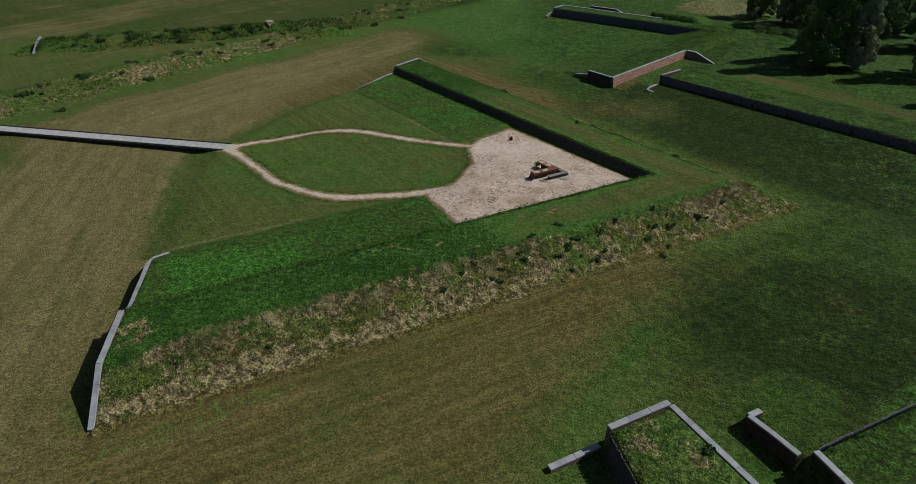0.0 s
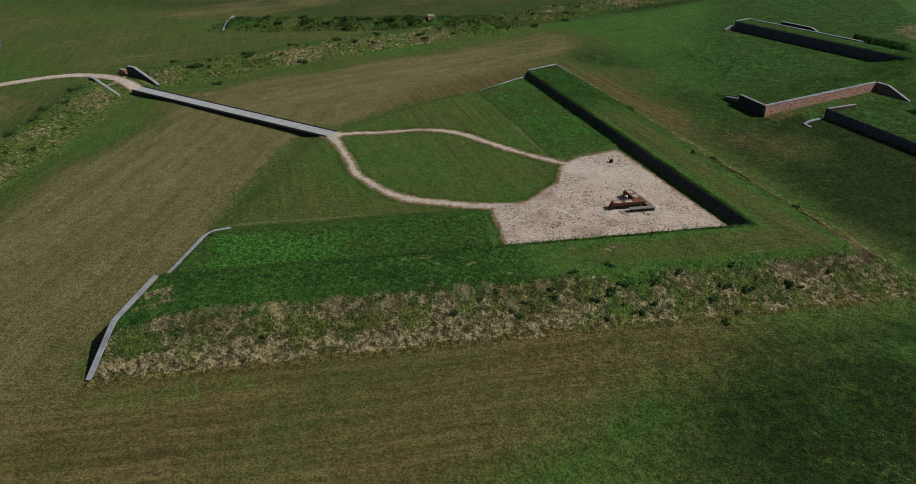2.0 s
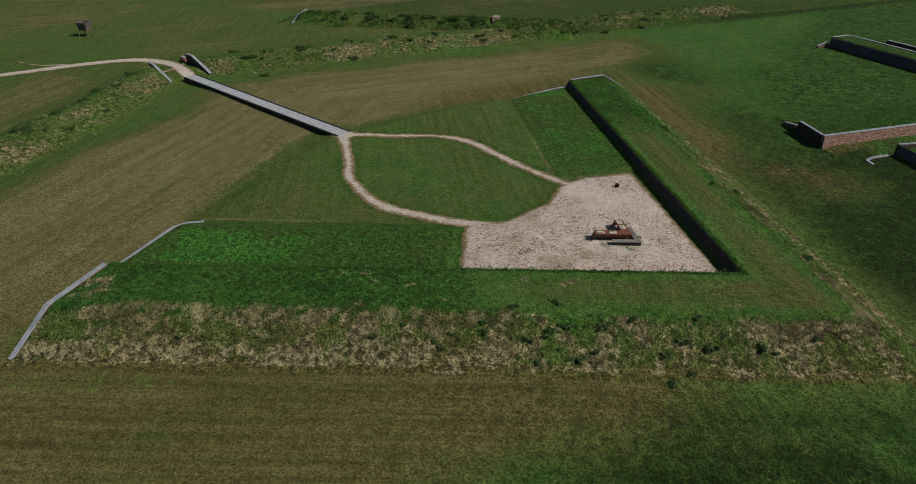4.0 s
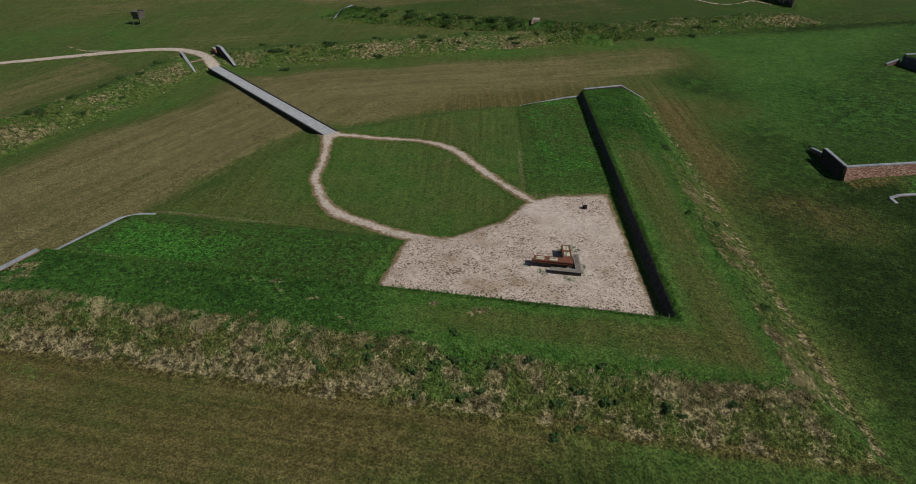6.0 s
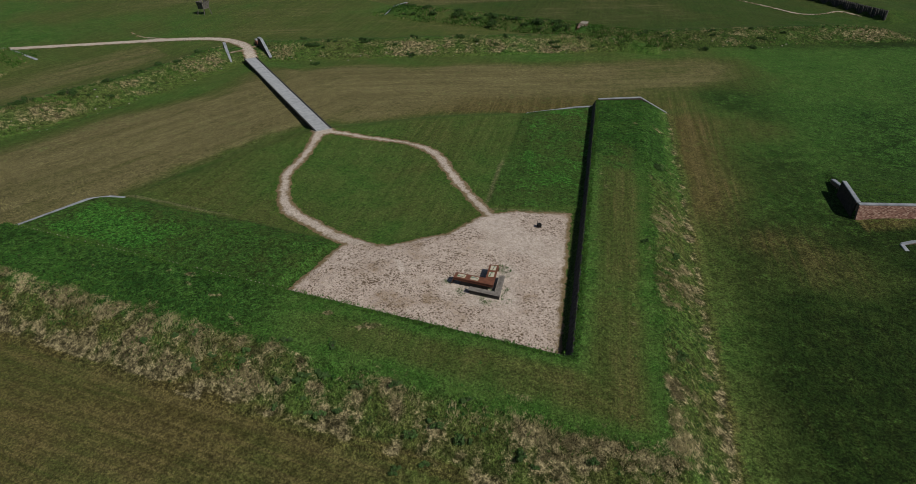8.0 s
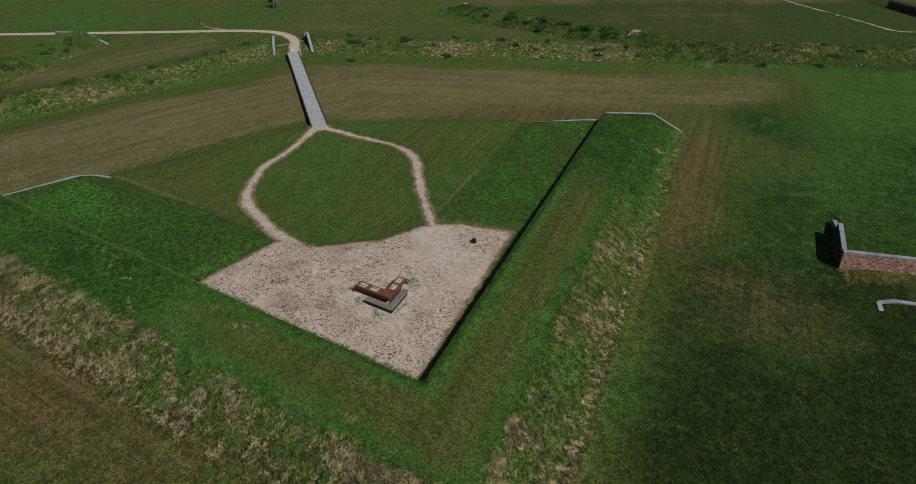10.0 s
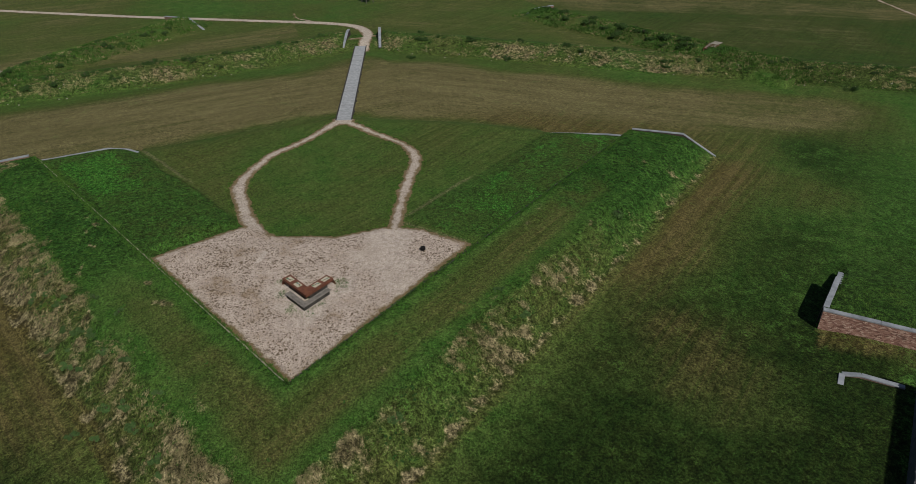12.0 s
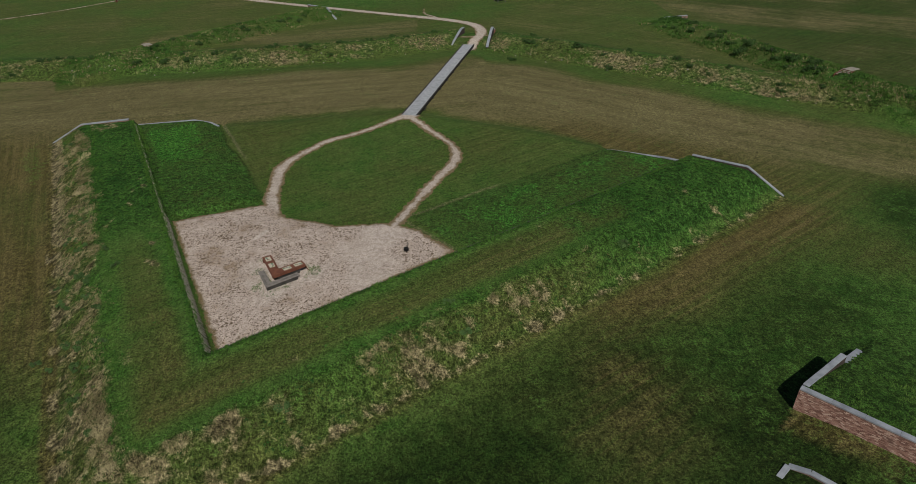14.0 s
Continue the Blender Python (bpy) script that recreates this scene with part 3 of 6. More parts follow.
    for px, py, pr, am in ((21.0, 87.0, 12.0, 0.62), (5.0, 109.0, 12.0, 0.3)):
        spot = smooth(pr, pr * 0.3, np.hypot(x - px, y - py) + 6.0 * w2 + 2.0 * w)
        deep = deep * (1 - 0.6 * spot)
        dry = np.maximum(dry, am * spot * (1 + 0.4 * w))
    east = ditch * smooth(8, 22, x + 3 * w2) * smooth(10, 13, s)
    deep = np.where(ditch, np.clip(np.maximum(deep, 0.52 * east * (1 + 0.2 * w)), 0, 0.80), deep)
    sC = REV_C.st(x, y)[0]
    track = smooth(12.5, 13.6, sC + 0.4 * w) * smooth(17.5, 16, sC + 0.4 * w) * smooth(64, 76, y) * smooth(106, 99, y)
    dry = np.where(track > 0, np.maximum(dry, track * 0.9), dry)
    deep = deep * (1 - track)
    parapet = (REV_GL.st(x, y)[0] > 0.1) & (PASS_GL.st(x, y)[0] > 0.3) & (y < 26.5)
    tan = np.where(parapet, 0.30 + 0.45 * w3, tan)
    meadow = smooth(14, 6, np.hypot((x - 63) * 0.8, (y - 158) * 0.8) + 3 * w)
    tan = np.where(meadow > 0, np.maximum(tan, 0.6 * meadow), tan)
    return [np.clip(v, 0, 1) for v in (dry, tan, lush, deep)]


def growth(x, y):
    """Where clover, a trodden pale line and rough growth are."""
    sL, tL = REV_L.st(x, y)
    sR, tR = REV_R.st(x, y)
    uR = REV_R.len - tR
    s = np.maximum(sL, sR)
    inb = (bastion_inside(x, y) > 0.5) & (s < 9.9)
    d = foot_distance(x, y)
    w = vnoise(x, y, 2.6, 81) * 0.6 + vnoise(x, y, 1.0, 82) * 0.5
    dry, tan, lush, deep = zones(x, y)
    clover = inb * smooth(-7.2, -5.2, sL + w) * smooth(-0.4, -1.4, sL + 0.6 * w) * smooth(1.0, 3.5, tL) * smooth(17, 11, tL + 2.5 * w) * (0.75 + 0.5 * w)
    clover = np.maximum(clover, inb * (s < -0.5) * smooth(-8.5, -6.5, sR + w) * smooth(29, 24, uR + 2 * w) * (0.36 + 0.5 * w))
    clover = np.maximum(clover, 0.42 * smooth(2.6, 0.8, np.hypot((x + 16.5) * 0.42 - (y - 28.5) * 0.2, (y - 28.5) * 1.1 - (x + 16.5) * 0.5) + 0.9 * w))
    line = smooth(0.34, 0.1, np.abs(sL + 9.75 + 0.15 * w)) * smooth(1, 3, tL) * smooth(19, 11, tL)
    line = np.maximum(line, smooth(0.34, 0.1, np.abs(sR + 9.2 + 0.15 * w)) * smooth(16, 20, uR) * smooth(34, 28, uR))
    line = np.maximum(line, 0.8 * smooth(0.4, 0.1, np.abs(uR + 0.05 * sR - 29.6 + 0.1 * w)) * smooth(-9.5, -8.5, sR) * smooth(-1, -2, sR))
    gorge = np.interp(y, GORGE_Y, GORGE_X) - x
    line = np.maximum(line, 0.55 * smooth(0.45, 0.1, np.abs(gorge - 1.6 + 0.3 * w)) * (y > 49) * (y < 92) * (np.hypot(x + 27, y - 70.6) > 3))
    line = np.where(inb | (gorge > -1), line, 0)
    rough = np.where(inb, 0.12, 0.10)
    rough = np.where(inb & (s < 0), 0.12 + 0.75 * smooth(0.35, 0.6, lush), rough)
    rough = np.where(inb & (s > 0), np.clip(0.26 + 0.8 * smooth(0.3, 0.6, lush) + smooth(5.2, 6.2, s), 0, 1), rough)
    rough = np.where((d > 0) & (d < 7.5), 1.0, rough)
    rough = np.where((d <= 0) & ~inb, 0.14 + 0.40 * smooth(-4, 22, x + 3 * w) + 0.45 * deep + 0.2 * smooth(0.4, 0.7, lush), rough)
    parapet = (REV_GL.st(x, y)[0] > 0.1) & (PASS_GL.st(x, y)[0] > 0.3) & (y < 26.5)
    pb, tb = PASS_B.st(x, y)
    parapet |= (pb > 0.2) & (pb < 9) & (END_B.st(x, y)[0] > 0.2) & (tb > -1) & (tb < PASS_B.len + 3)
    rough = np.where(parapet, 1.0, rough)
    return [np.clip(v, 0, 1) for v in (clover, line, rough)]


set_zone(ground, *zones(GX.ravel()[used], GY.ravel()[used]))
set_zone(ground, *growth(GX.ravel()[used], GY.ravel()[used]), name="growth")
tagged(ground, "mown grass ground with earthworks, green and drought-browned", "ground", kind="structure")


# ---- gravel court and paths ----
def poly_inside(x, y, poly):
    c = np.zeros(x.shape, dtype=bool)
    for (x0, y0), (x1, y1) in zip(poly, poly[1:] + poly[:1]):
        hit = ((y0 > y) != (y1 > y)) & (x < (x1 - x0) * (y - y0) / (y1 - y0 + 1e-12) + x0)
        c ^= hit
    return c


def poly_distance(x, y, pts, closed=True):
    best = np.full(x.shape, 1e9)
    for p, q in zip(pts, pts[1:] + (pts[:1] if closed else [])):
        best = np.minimum(best, seg_distance(x, y, p, q)[0])
    return best


def sheet(name, label, box, step, signed, lift=0.03, path=None, worn=None):
    """A thin ragged-edged sheet on the ground where signed(x, y) < 0."""
    X, Y = np.meshgrid(np.arange(box[0], box[2], step), np.arange(box[1], box[3], step))
    D = signed(X, Y) + 0.07 * vnoise(X, Y, 1.3, 31) + 0.13 * vnoise(X, Y, 0.45, 32) + 0.10 * vnoise(X, Y, 0.2, 35)
    keep = (D[:-1, :-1] < 0) & (D[1:, 1:] < 0) & (D[1:, :-1] < 0) & (D[:-1, 1:] < 0)
    Z = height(X, Y) + lift * smooth(0.0, -0.35, D) + 0.008
    ob, us = grid_mesh(name, X, Y, Z, GRAVEL, keep)
    e = smooth(-0.72, -0.08, D.ravel()[us])
    g = np.ones_like(e) if path is None else path(X.ravel()[us], Y.ravel()[us])
    set_zone(ob, e, g, e * 0 if worn is None else worn(X.ravel()[us], Y.ravel()[us]))
    return tagged(ob, label, "path", kind="structure")


def chaikin(pts, n=3, closed=False):
    for _ in range(n):
        out = []
        pairs = list(zip(pts, pts[1:] + (pts[:1] if closed else [])))
        for p, q in pairs:
            out += [(p[0] * 0.75 + q[0] * 0.25, p[1] * 0.75 + q[1] * 0.25), (p[0] * 0.25 + q[0] * 0.75, p[1] * 0.25 + q[1] * 0.75)]
        pts = out if closed else [pts[0]] + out + [pts[-1]]
    return pts


def spline(pts, n=5):
    """A smooth curve through points on plan."""
    p = [V2(v) for v in [pts[0]] + pts + [pts[-1]]]
    out = []
    for a, b, c, d in zip(p, p[1:], p[2:], p[3:]):
        for i in range(n):
            u = i / n
            q = 0.5 * (2 * b + (c - a) * u + (2 * a - 5 * b + 4 * c - d) * u * u + (3 * b - a - 3 * c + d) * u ** 3)
            out.append((float(q[0]), float(q[1])))
    return out + [tuple(pts[-1])]


COURT = [(0.2, 50.4), (19.0, 60.1), (6.6, 76.2), (2.2, 72.6), (1.0, 69.8), (1.5, 65.5), (-0.6, 60.6), (-3.6, 58.2)]
LOOP_S = spline([(-27.2, 70.6), (-26.4, 69.8), (-23.3, 66.5), (-21.4, 64.3), (-19.2, 61.5), (-17.2, 60.2), (-14.6, 58.6), (-11.5, 57.8), (-8.0, 58.0), (-4.2, 58.5), (0.5, 59.9)])
LOOP_N = spline([(-27.2, 70.7), (-25.8, 71.2), (-23.6, 72.6), (-20.3, 74.5), (-17.5, 75.9), (-14.6, 76.5), (-11.5, 75.9), (-8.0, 74.3), (-3.0, 72.3), (0.3, 71.1), (3.0, 70.2)])


def court_signed(x, y):
    d = poly_distance(x, y, COURT)
    d = np.where(poly_inside(x, y, COURT), -d, d)
    d = np.minimum(d, poly_distance(x, y, LOOP_S, False) - (0.78 + 0.14 * vnoise(x, y, 3, 40)))
    d = np.minimum(d, poly_distance(x, y, LOOP_N, False) - (0.70 + 0.14 * vnoise(x, y, 3, 41)))
    d = np.minimum(d, np.hypot((x + 27.0) * 0.9, y - 70.7) - 1.5)
    return d


sheet("gravel_court", "pinkish gravel court with a looped footpath in grass", (-30, 47, 21, 80), 0.09, court_signed,
      path=lambda x, y: 0.8 * smooth(-1.2, 0.6, np.where(poly_inside(x, y, COURT), -1, 1) * poly_distance(x, y, COURT)),
      worn=lambda x, y: np.maximum(0.85 * smooth(3.6, 0.8, poly_distance(x, y, [(2.5, 70.6), (5.6, 68.6), (9.4, 69.6)], False) + 0.9 * vnoise(x, y, 1.8, 42)),
                                   0.9 * smooth(2.4, 0.7, poly_distance(x, y, [(8.6, 61.0), (11.0, 62.0), (9.4, 64.4)], False) + 0.7 * vnoise(x, y, 1.2, 43)))
      + smooth(0.35, 0.1, poly_distance(x, y, [(2.4, 59.6), (3.0, 59.3), (3.8, 58.9)], False)))


def ribbon(pts, half):
    def f(x, y):
        return poly_distance(x, y, pts, False) - (half + 0.12 * vnoise(x, y, 3.0, 44))
    return f


MAIN = chaikin([(-63.2, 79.7), (-67.0, 80.8), (-70.5, 82.3), (-75.5, 82.4), (-79.8, 81.0), (-84.0, 76.2), (-89.0, 67.2), (-99.6, 48.0), (-112.5, 26.2), (-128.0, 2.0)])
BRANCH = [(-83.5, 76.6), (-85.6, 74.4), (-90.0, 71.4), (-93.0, 71.0), (-96.0, 71.1)]
SPUR = [(-69.2, 78.6), (-69.8, 81.6), (-70.2, 83.9)]


def main_signed(x, y):
    d = ribbon(MAIN, 1.3)(x, y)
    d = np.minimum(d, poly_distance(x, y, BRANCH, False) - (0.42 + 0.25 * vnoise(x, y, 1.5, 45)))
    return np.minimum(d, poly_distance(x, y, SPUR, False) - 0.5)


tagged(sheet("footpath", "pale gravel footpath crossing the grass from the gate", (-130, 0, -61, 86), 0.33, main_signed, 0.05), category="path")
tagged(sheet("side_footpath", "narrow pale footpath far off in the grass", (-122, -24, -88, 4), 0.33, ribbon(chaikin([(-90.0, -23.5), (-96.0, -16.5), (-102.5, -10.2), (-116.0, -1.6)]), 0.6), 0.06), category="path")
tagged(sheet("side_footpath", "narrow pale footpath far off in the grass", (-80, 170, -8, 205), 0.4, ribbon(chaikin([(-75.0, 200.0), (-56.0, 191.2), (-42.5, 186.0), (-26.4, 181.5), (-18.1, 178.4), (-14.4, 182.4), (-13.8, 188.6), (-7.0, 185.3)]), 0.6), 0.08), category="path")


# ---- helpers for things ----
def thing(name, label, category, x, y, z=None, turn=0.0, group=""):
    ob = new(name)
    ob.empty_display_size = 0.3
    ob.matrix_basis = pose(x, y, ground_z(x, y) if z is None else z, 0, 0, turn)
    return tagged(ob, label, category, group)


def part(name, bm, mat, parent, label="", m=None, shade=False):
    me = bpy.data.meshes.new(name)
    bm.to_mesh(me)
    bm.free()
    me.materials.append(mat)
    if shade:
        me.polygons.foreach_set("use_smooth", np.ones(len(me.polygons), dtype=bool))
    ob = new(name, me)
    ob.parent = parent
    if m is not None:
        ob.matrix_basis = m
    return tagged(ob, label)


def again(ob, m, parent=None):
    """One more piece on the same mesh."""
    o = new(ob.name.split(".")[0], ob.data)
    o.parent = parent or ob.parent
    o.matrix_basis = m
    return o


def box_bm(lx, ly, lz, bevel=0.0, centre=(0, 0, 0), bm=None):
    bm2 = bmesh.new()
    bmesh.ops.create_cube(bm2, size=1.0, matrix=Matrix.Translation(centre) @ Matrix.Diagonal((lx, ly, lz, 1)))
    if bevel:
        bmesh.ops.bevel(bm2, geom=bm2.edges[:], offset=bevel, segments=1, affect="EDGES")
    if bm is None:
        return bm2
    me = bpy.data.meshes.new("tmp")
    bm2.to_mesh(me)
    bm2.free()
    bm.from_mesh(me)
    bpy.data.meshes.remove(me)
    return bm


def hexa(bottom, top):
    """A solid between two quads."""
    bm = bmesh.new()
    b = [bm.verts.new(p) for p in bottom]
    t = [bm.verts.new(p) for p in top]
    bm.faces.new(b[::-1])
    bm.faces.new(t)
    for i in range(4):
        j = (i + 1) % 4
        bm.faces.new((b[i], b[j], t[j], t[i]))
    bmesh.ops.recalc_face_normals(bm, faces=bm.faces[:])
    return bm


def pole_bm(radius, length, sides=7, seed=0, taper=0.85):
    rnd = random.Random(seed)
    bm = bmesh.new()
    rings = []
    for k, h in enumerate((0, 0.5, 0.96, 1.0)):
        r = radius * (1 - (1 - taper) * h) * (0.75 if h == 1.0 else 1.0)
        ox, oy = rnd.uniform(-0.1, 0.1) * radius, rnd.uniform(-0.1, 0.1) * radius
        rings.append([bm.verts.new((ox + r * math.cos(a * math.tau / sides) * rnd.uniform(0.93, 1.07), oy + r * math.sin(a * math.tau / sides), h * length + (rnd.uniform(-0.03, 0.03) if h == 1.0 else 0))) for a in range(sides)])
    for lo, hi in zip(rings, rings[1:]):
        for a in range(sides):
            bm.faces.new((lo[a], lo[(a + 1) % sides], hi[(a + 1) % sides], hi[a]))
    bm.faces.new(rings[-1])
    bm.faces.new(rings[0][::-1])
    return bm


# ---- stone-capped walls ----
def wall(name, label, pts, base, thick=0.4, face=None, batter=0.0, flip=False, cap=0.47, group="stone-capped walls", slab=1.7, bricks=False):
    """A wall under coping slabs along pts (x, y, top). Its face is to the right of the run, or to the left if flip."""
    x0, y0, _ = pts[0]
    ob = thing(name, label, "wall", x0, y0, 0.0, group=group)
    org = Vector((x0, y0, 0))
    for (xa, ya, za), (xb, yb, zb) in zip(pts, pts[1:]):
        a, b = Vector((xa, ya, 0)) - org, Vector((xb, yb, 0)) - org
        d = (b - a).normalized()
        n = Vector((d.y, -d.x, 0)) * (-1 if flip else 1)
        h = thick / 2
        z0 = base if not callable(base) else base(xa, ya)
        ta, tb = max(za - 0.11, z0 + 0.02), max(zb - 0.11, z0 + 0.02)
        up = Vector((0, 0, 1))
        bot = [a + n * (h + batter * (ta - z0)) + up * (z0 - 0.25), b + n * (h + batter * (tb - z0)) + up * (z0 - 0.25), b - n * h + up * (z0 - 0.25), a - n * h + up * (z0 - 0.25)]
        top = [a + n * h + up * ta, b + n * h + up * tb, b - n * h + up * tb, a - n * h + up * ta]
        part("wall_body", hexa(bot, top), face or DARK_BRICK, ob)
        if bricks:
            brick_face(ob, a + n * h, b + n * h, n, z0 - 0.05, ta, tb, batter)
        run = Vector((b.x - a.x, b.y - a.y, zb - za))
        count = max(1, round(run.length / slab))
        ln = run.length / count
        q = run.to_track_quat("X", "Z").to_matrix().to_4x4()
        first = None
        for i in range(count):
            c = a + up * (za - 0.055) + run * ((i + 0.5) / count)
            m = Matrix.Translation(c) @ q @ pose(0, random.uniform(-0.006, 0.006), random.uniform(-0.004, 0.004), 0, random.uniform(-0.2, 0.2), random.uniform(-0.3, 0.3))
            if first is None:
                first = part("coping_slab", box_bm(ln - 0.012, cap, 0.11, 0.012), STONE, ob, "grey bluestone coping slab", m)
            else:
                again(first, m)
    return ob


def brick_face(ob, a, b, n, z0, ta, tb, batter):
    """Brick courses proud of a wall's body, joined into one part."""
    d = b - a
    length = d.length
    d.normalize()
    rnd = random.Random(5)
    verts, faces = [], []
    course, bl = 0.058, 0.19
    rows = int((max(ta, tb) - z0) / course)
    for r in range(rows):
        z = z0 + r * course
        u = -(bl / 2 if r % 2 else 0)
        while u < length:
            w = bl if (r % 2) else bl
            u0, u1 = max(u, 0) + 0.006, min(u + w, length) - 0.006
            u += w
            if u1 - u0 < 0.03 or z + course > ta + (tb - ta) * (u0 / length) + 0.02:
                continue
            zt = z + course - 0.012
            out = [batter * max(0, (ta - z)) + 0.022 + rnd.uniform(-0.006, 0.008), batter * max(0, (ta - zt)) + 0.022 + rnd.uniform(-0.006, 0.008)]
            k = len(verts)
            for (uu, zz, oo) in ((u0, z, out[0]), (u1, z, out[0]), (u1, zt, out[1]), (u0, zt, out[1])):
                verts.append(a + d * uu + n * oo + Vector((0, 0, zz)))
            for (uu, zz, oo) in ((u0, z, out[0]), (u1, z, out[0]), (u1, zt, out[1]), (u0, zt, out[1])):
                verts.append(a + d * uu + n * (oo - 0.03) + Vector((0, 0, zz)))
            faces += [(k, k + 1, k + 2, k + 3), (k + 3, k + 2, k + 6, k + 7), (k + 1, k, k + 4, k + 5), (k, k + 3, k + 7, k + 4), (k + 2, k + 1, k + 5, k + 6)]
    br = make("brickwork", [tuple(v) for v in verts], faces, BRICKS, ob)
    tagged(br, "red-brown brick courses with pale joints", kind="stuff")


def bricks_material():
    k = Mat("brick_courses", 0.92)
    r = k.island()
    c = k.mix(k.ramp(r, 0.0, 0.6), (0.165, 0.085, 0.066), (0.33, 0.190, 0.150))
    c = k.mix(k.ramp(r, 0.66, 0.95), c, (0.50, 0.36, 0.29))
    n = k.noise(18.0, 3.0, 0.7)
    c = k.mix(0.6, c, k.mix(n, (0.5, 0.5, 0.5), (1.0, 1.0, 1.0)), "MULTIPLY")
    c = k.mix(k.ramp(k.noise(1.1, 4.0), 0.55, 0.8), c, (0.10, 0.06, 0.05))
    return k.done(c, n, 0.4, 0.02)


BRICKS = bricks_material()
CAP = "low brick wall capped with grey bluestone at the cut end of the earthwork"
wall("end_wall", "stepped wall capped with grey bluestone closing the grassy rampart", [(-22.4, 27.8, -1.5), (-23.08, 31.5, 0.55), (-24.0, 36.9, 0.78)], FLOOR, flip=False, batter=0.06, thick=0.34, cap=0.38)
wall("low_end_wall", "low kinked stone-capped wall closing the grassy terrace", [(-24.15, 37.5, -0.02), (-24.4, 39.0, -0.05), (-25.35, 44.2, 0.0), (-25.75, 46.0, -0.5), (-24.9, 47.2, -0.72)], FLOOR, thick=0.28, cap=0.32)
wall("end_wall", "stone-capped wall closing the far end of the rampart", [(-3.9, 108.2, -1.45), (-6.2, 105.2, 0.75), (-9.55, 100.8, 0.72)], FLOOR, flip=True, thick=0.26, cap=0.30, batter=0.06, face=SHADED_BRICK)
wall("low_end_wall", "low stone-capped wall sloping along the terrace end", [(-9.9, 100.3, -0.22), (-11.2, 98.6, -0.27), (-12.65, 96.7, -0.5), (-14.4, 94.3, -0.74), (-15.0, 93.5, -0.85), (-14.3, 93.0, -0.9)], FLOOR, flip=True, thick=0.26, cap=0.30)
# passage to the north-east
wall("brick_passage_wall", "red brick passage wall capped with grey bluestone slabs", [(23.55, 96.2, -0.05), (39.6, 112.3, -0.05)], FLOOR, batter=0.09, bricks=True, cap=0.38)
wall("brick_end_wall", "brick wall end capped with bluestone beside the passage", [(23.45, 96.55, -0.05), (20.75, 100.3, -0.08)], FLOOR, flip=True, batter=0.09, face=SHADED_BRICK, cap=0.38)
wall("low_end_wall", "low bluestone-capped wall stepping down into the lawn", [(20.75, 100.5, -0.75), (19.1, 102.6, -1.2)], FLOOR, thick=0.4, cap=0.42, flip=True)
wall("brick_wing_wall", "dark sloping brick wing wall with bluestone cap", [(39.9, 112.2, -0.05), (41.2, 111.2, -0.15), (43.8, 109.2, -1.6)], FLOOR, batter=0.1, flip=False)
wall("passage_wall", "stone-capped passage wall at the palisade's end", [(31.0, 96.4, 0.25), (34.9, 99.8, 0.12)], FLOOR, flip=True, thick=0.26, cap=0.28, face=SHADED_BRICK)
wall("low_end_wall", "low bent bluestone-capped wall beside the passage", [(29.0, 92.7, -1.2), (28.3, 93.5, -1.13), (28.9, 94.4, -0.98), (30.6, 96.0, -0.98)], FLOOR, thick=0.32, cap=0.34, flip=True)
# northern strip
wall("brick_passage_wall", "stone-capped wall along the back of the grassy strip", [(24.4, 153.1, 0.1), (42.5, 138.1, 0.1)], FLOOR, flip=True, slab=2.2)
wall("brick_end_wall", "stone-capped end of the grassy strip", [(21.9, 150.1, 0.1), (24.3, 152.9, 0.1)], FLOOR, flip=True)
wall("low_end_wall", "low stone edging in the grass beside the strip", [(21.4, 149.6, -0.6), (19.9, 147.9, -1.3)], FLOOR, thick=0.35, cap=0.4)
wall("brick_passage_wall", "brick wall with shade in its colour and sloping grey cap beyond the strip", [(30.6, 152.4, 0.0), (35.5, 148.3, 0.0), (38.3, 146.0, -1.4)], FLOOR, flip=False, face=SHADED_BRICK)
# southern passage
wall("brick_end_wall", "brick wall end capped with grey bluestone slabs", [(8.55, 26.05, 0.3), (12.45, 27.8, 0.5)], FLOOR, flip=True, cap=0.40, thick=0.34, batter=0.05)
wall("brick_passage_wall", "brick passage wall capped with grey bluestone slabs", [(12.5, 27.55, 0.5), (17.6, 16.9, 0.5)], FLOOR, flip=True, cap=0.40, thick=0.34, batter=0.05)
wall("low_end_wall", "low bluestone-capped wall running out into the grass", [(8.15, 26.1, -1.2), (5.05, 24.6, -1.32)], FLOOR, thick=0.36, cap=0.40)
wall("low_end_wall", "low kinked bluestone-capped wall beside the passage", [(18.3, 28.2, -0.62), (17.4, 27.75, -0.58), (18.1, 26.5, -0.55), (19.0, 24.7, -0.5)], FLOOR, thick=0.34, cap=0.38, face=SHADED_BRICK)
wall("brick_passage_wall", "brick passage wall with pale bluestone cap", [(19.5, 24.3, 0.25), (22.9, 13.9, 0.25)], FLOOR, flip=False, batter=0.05, cap=0.40, face=SHADED_BRICK)
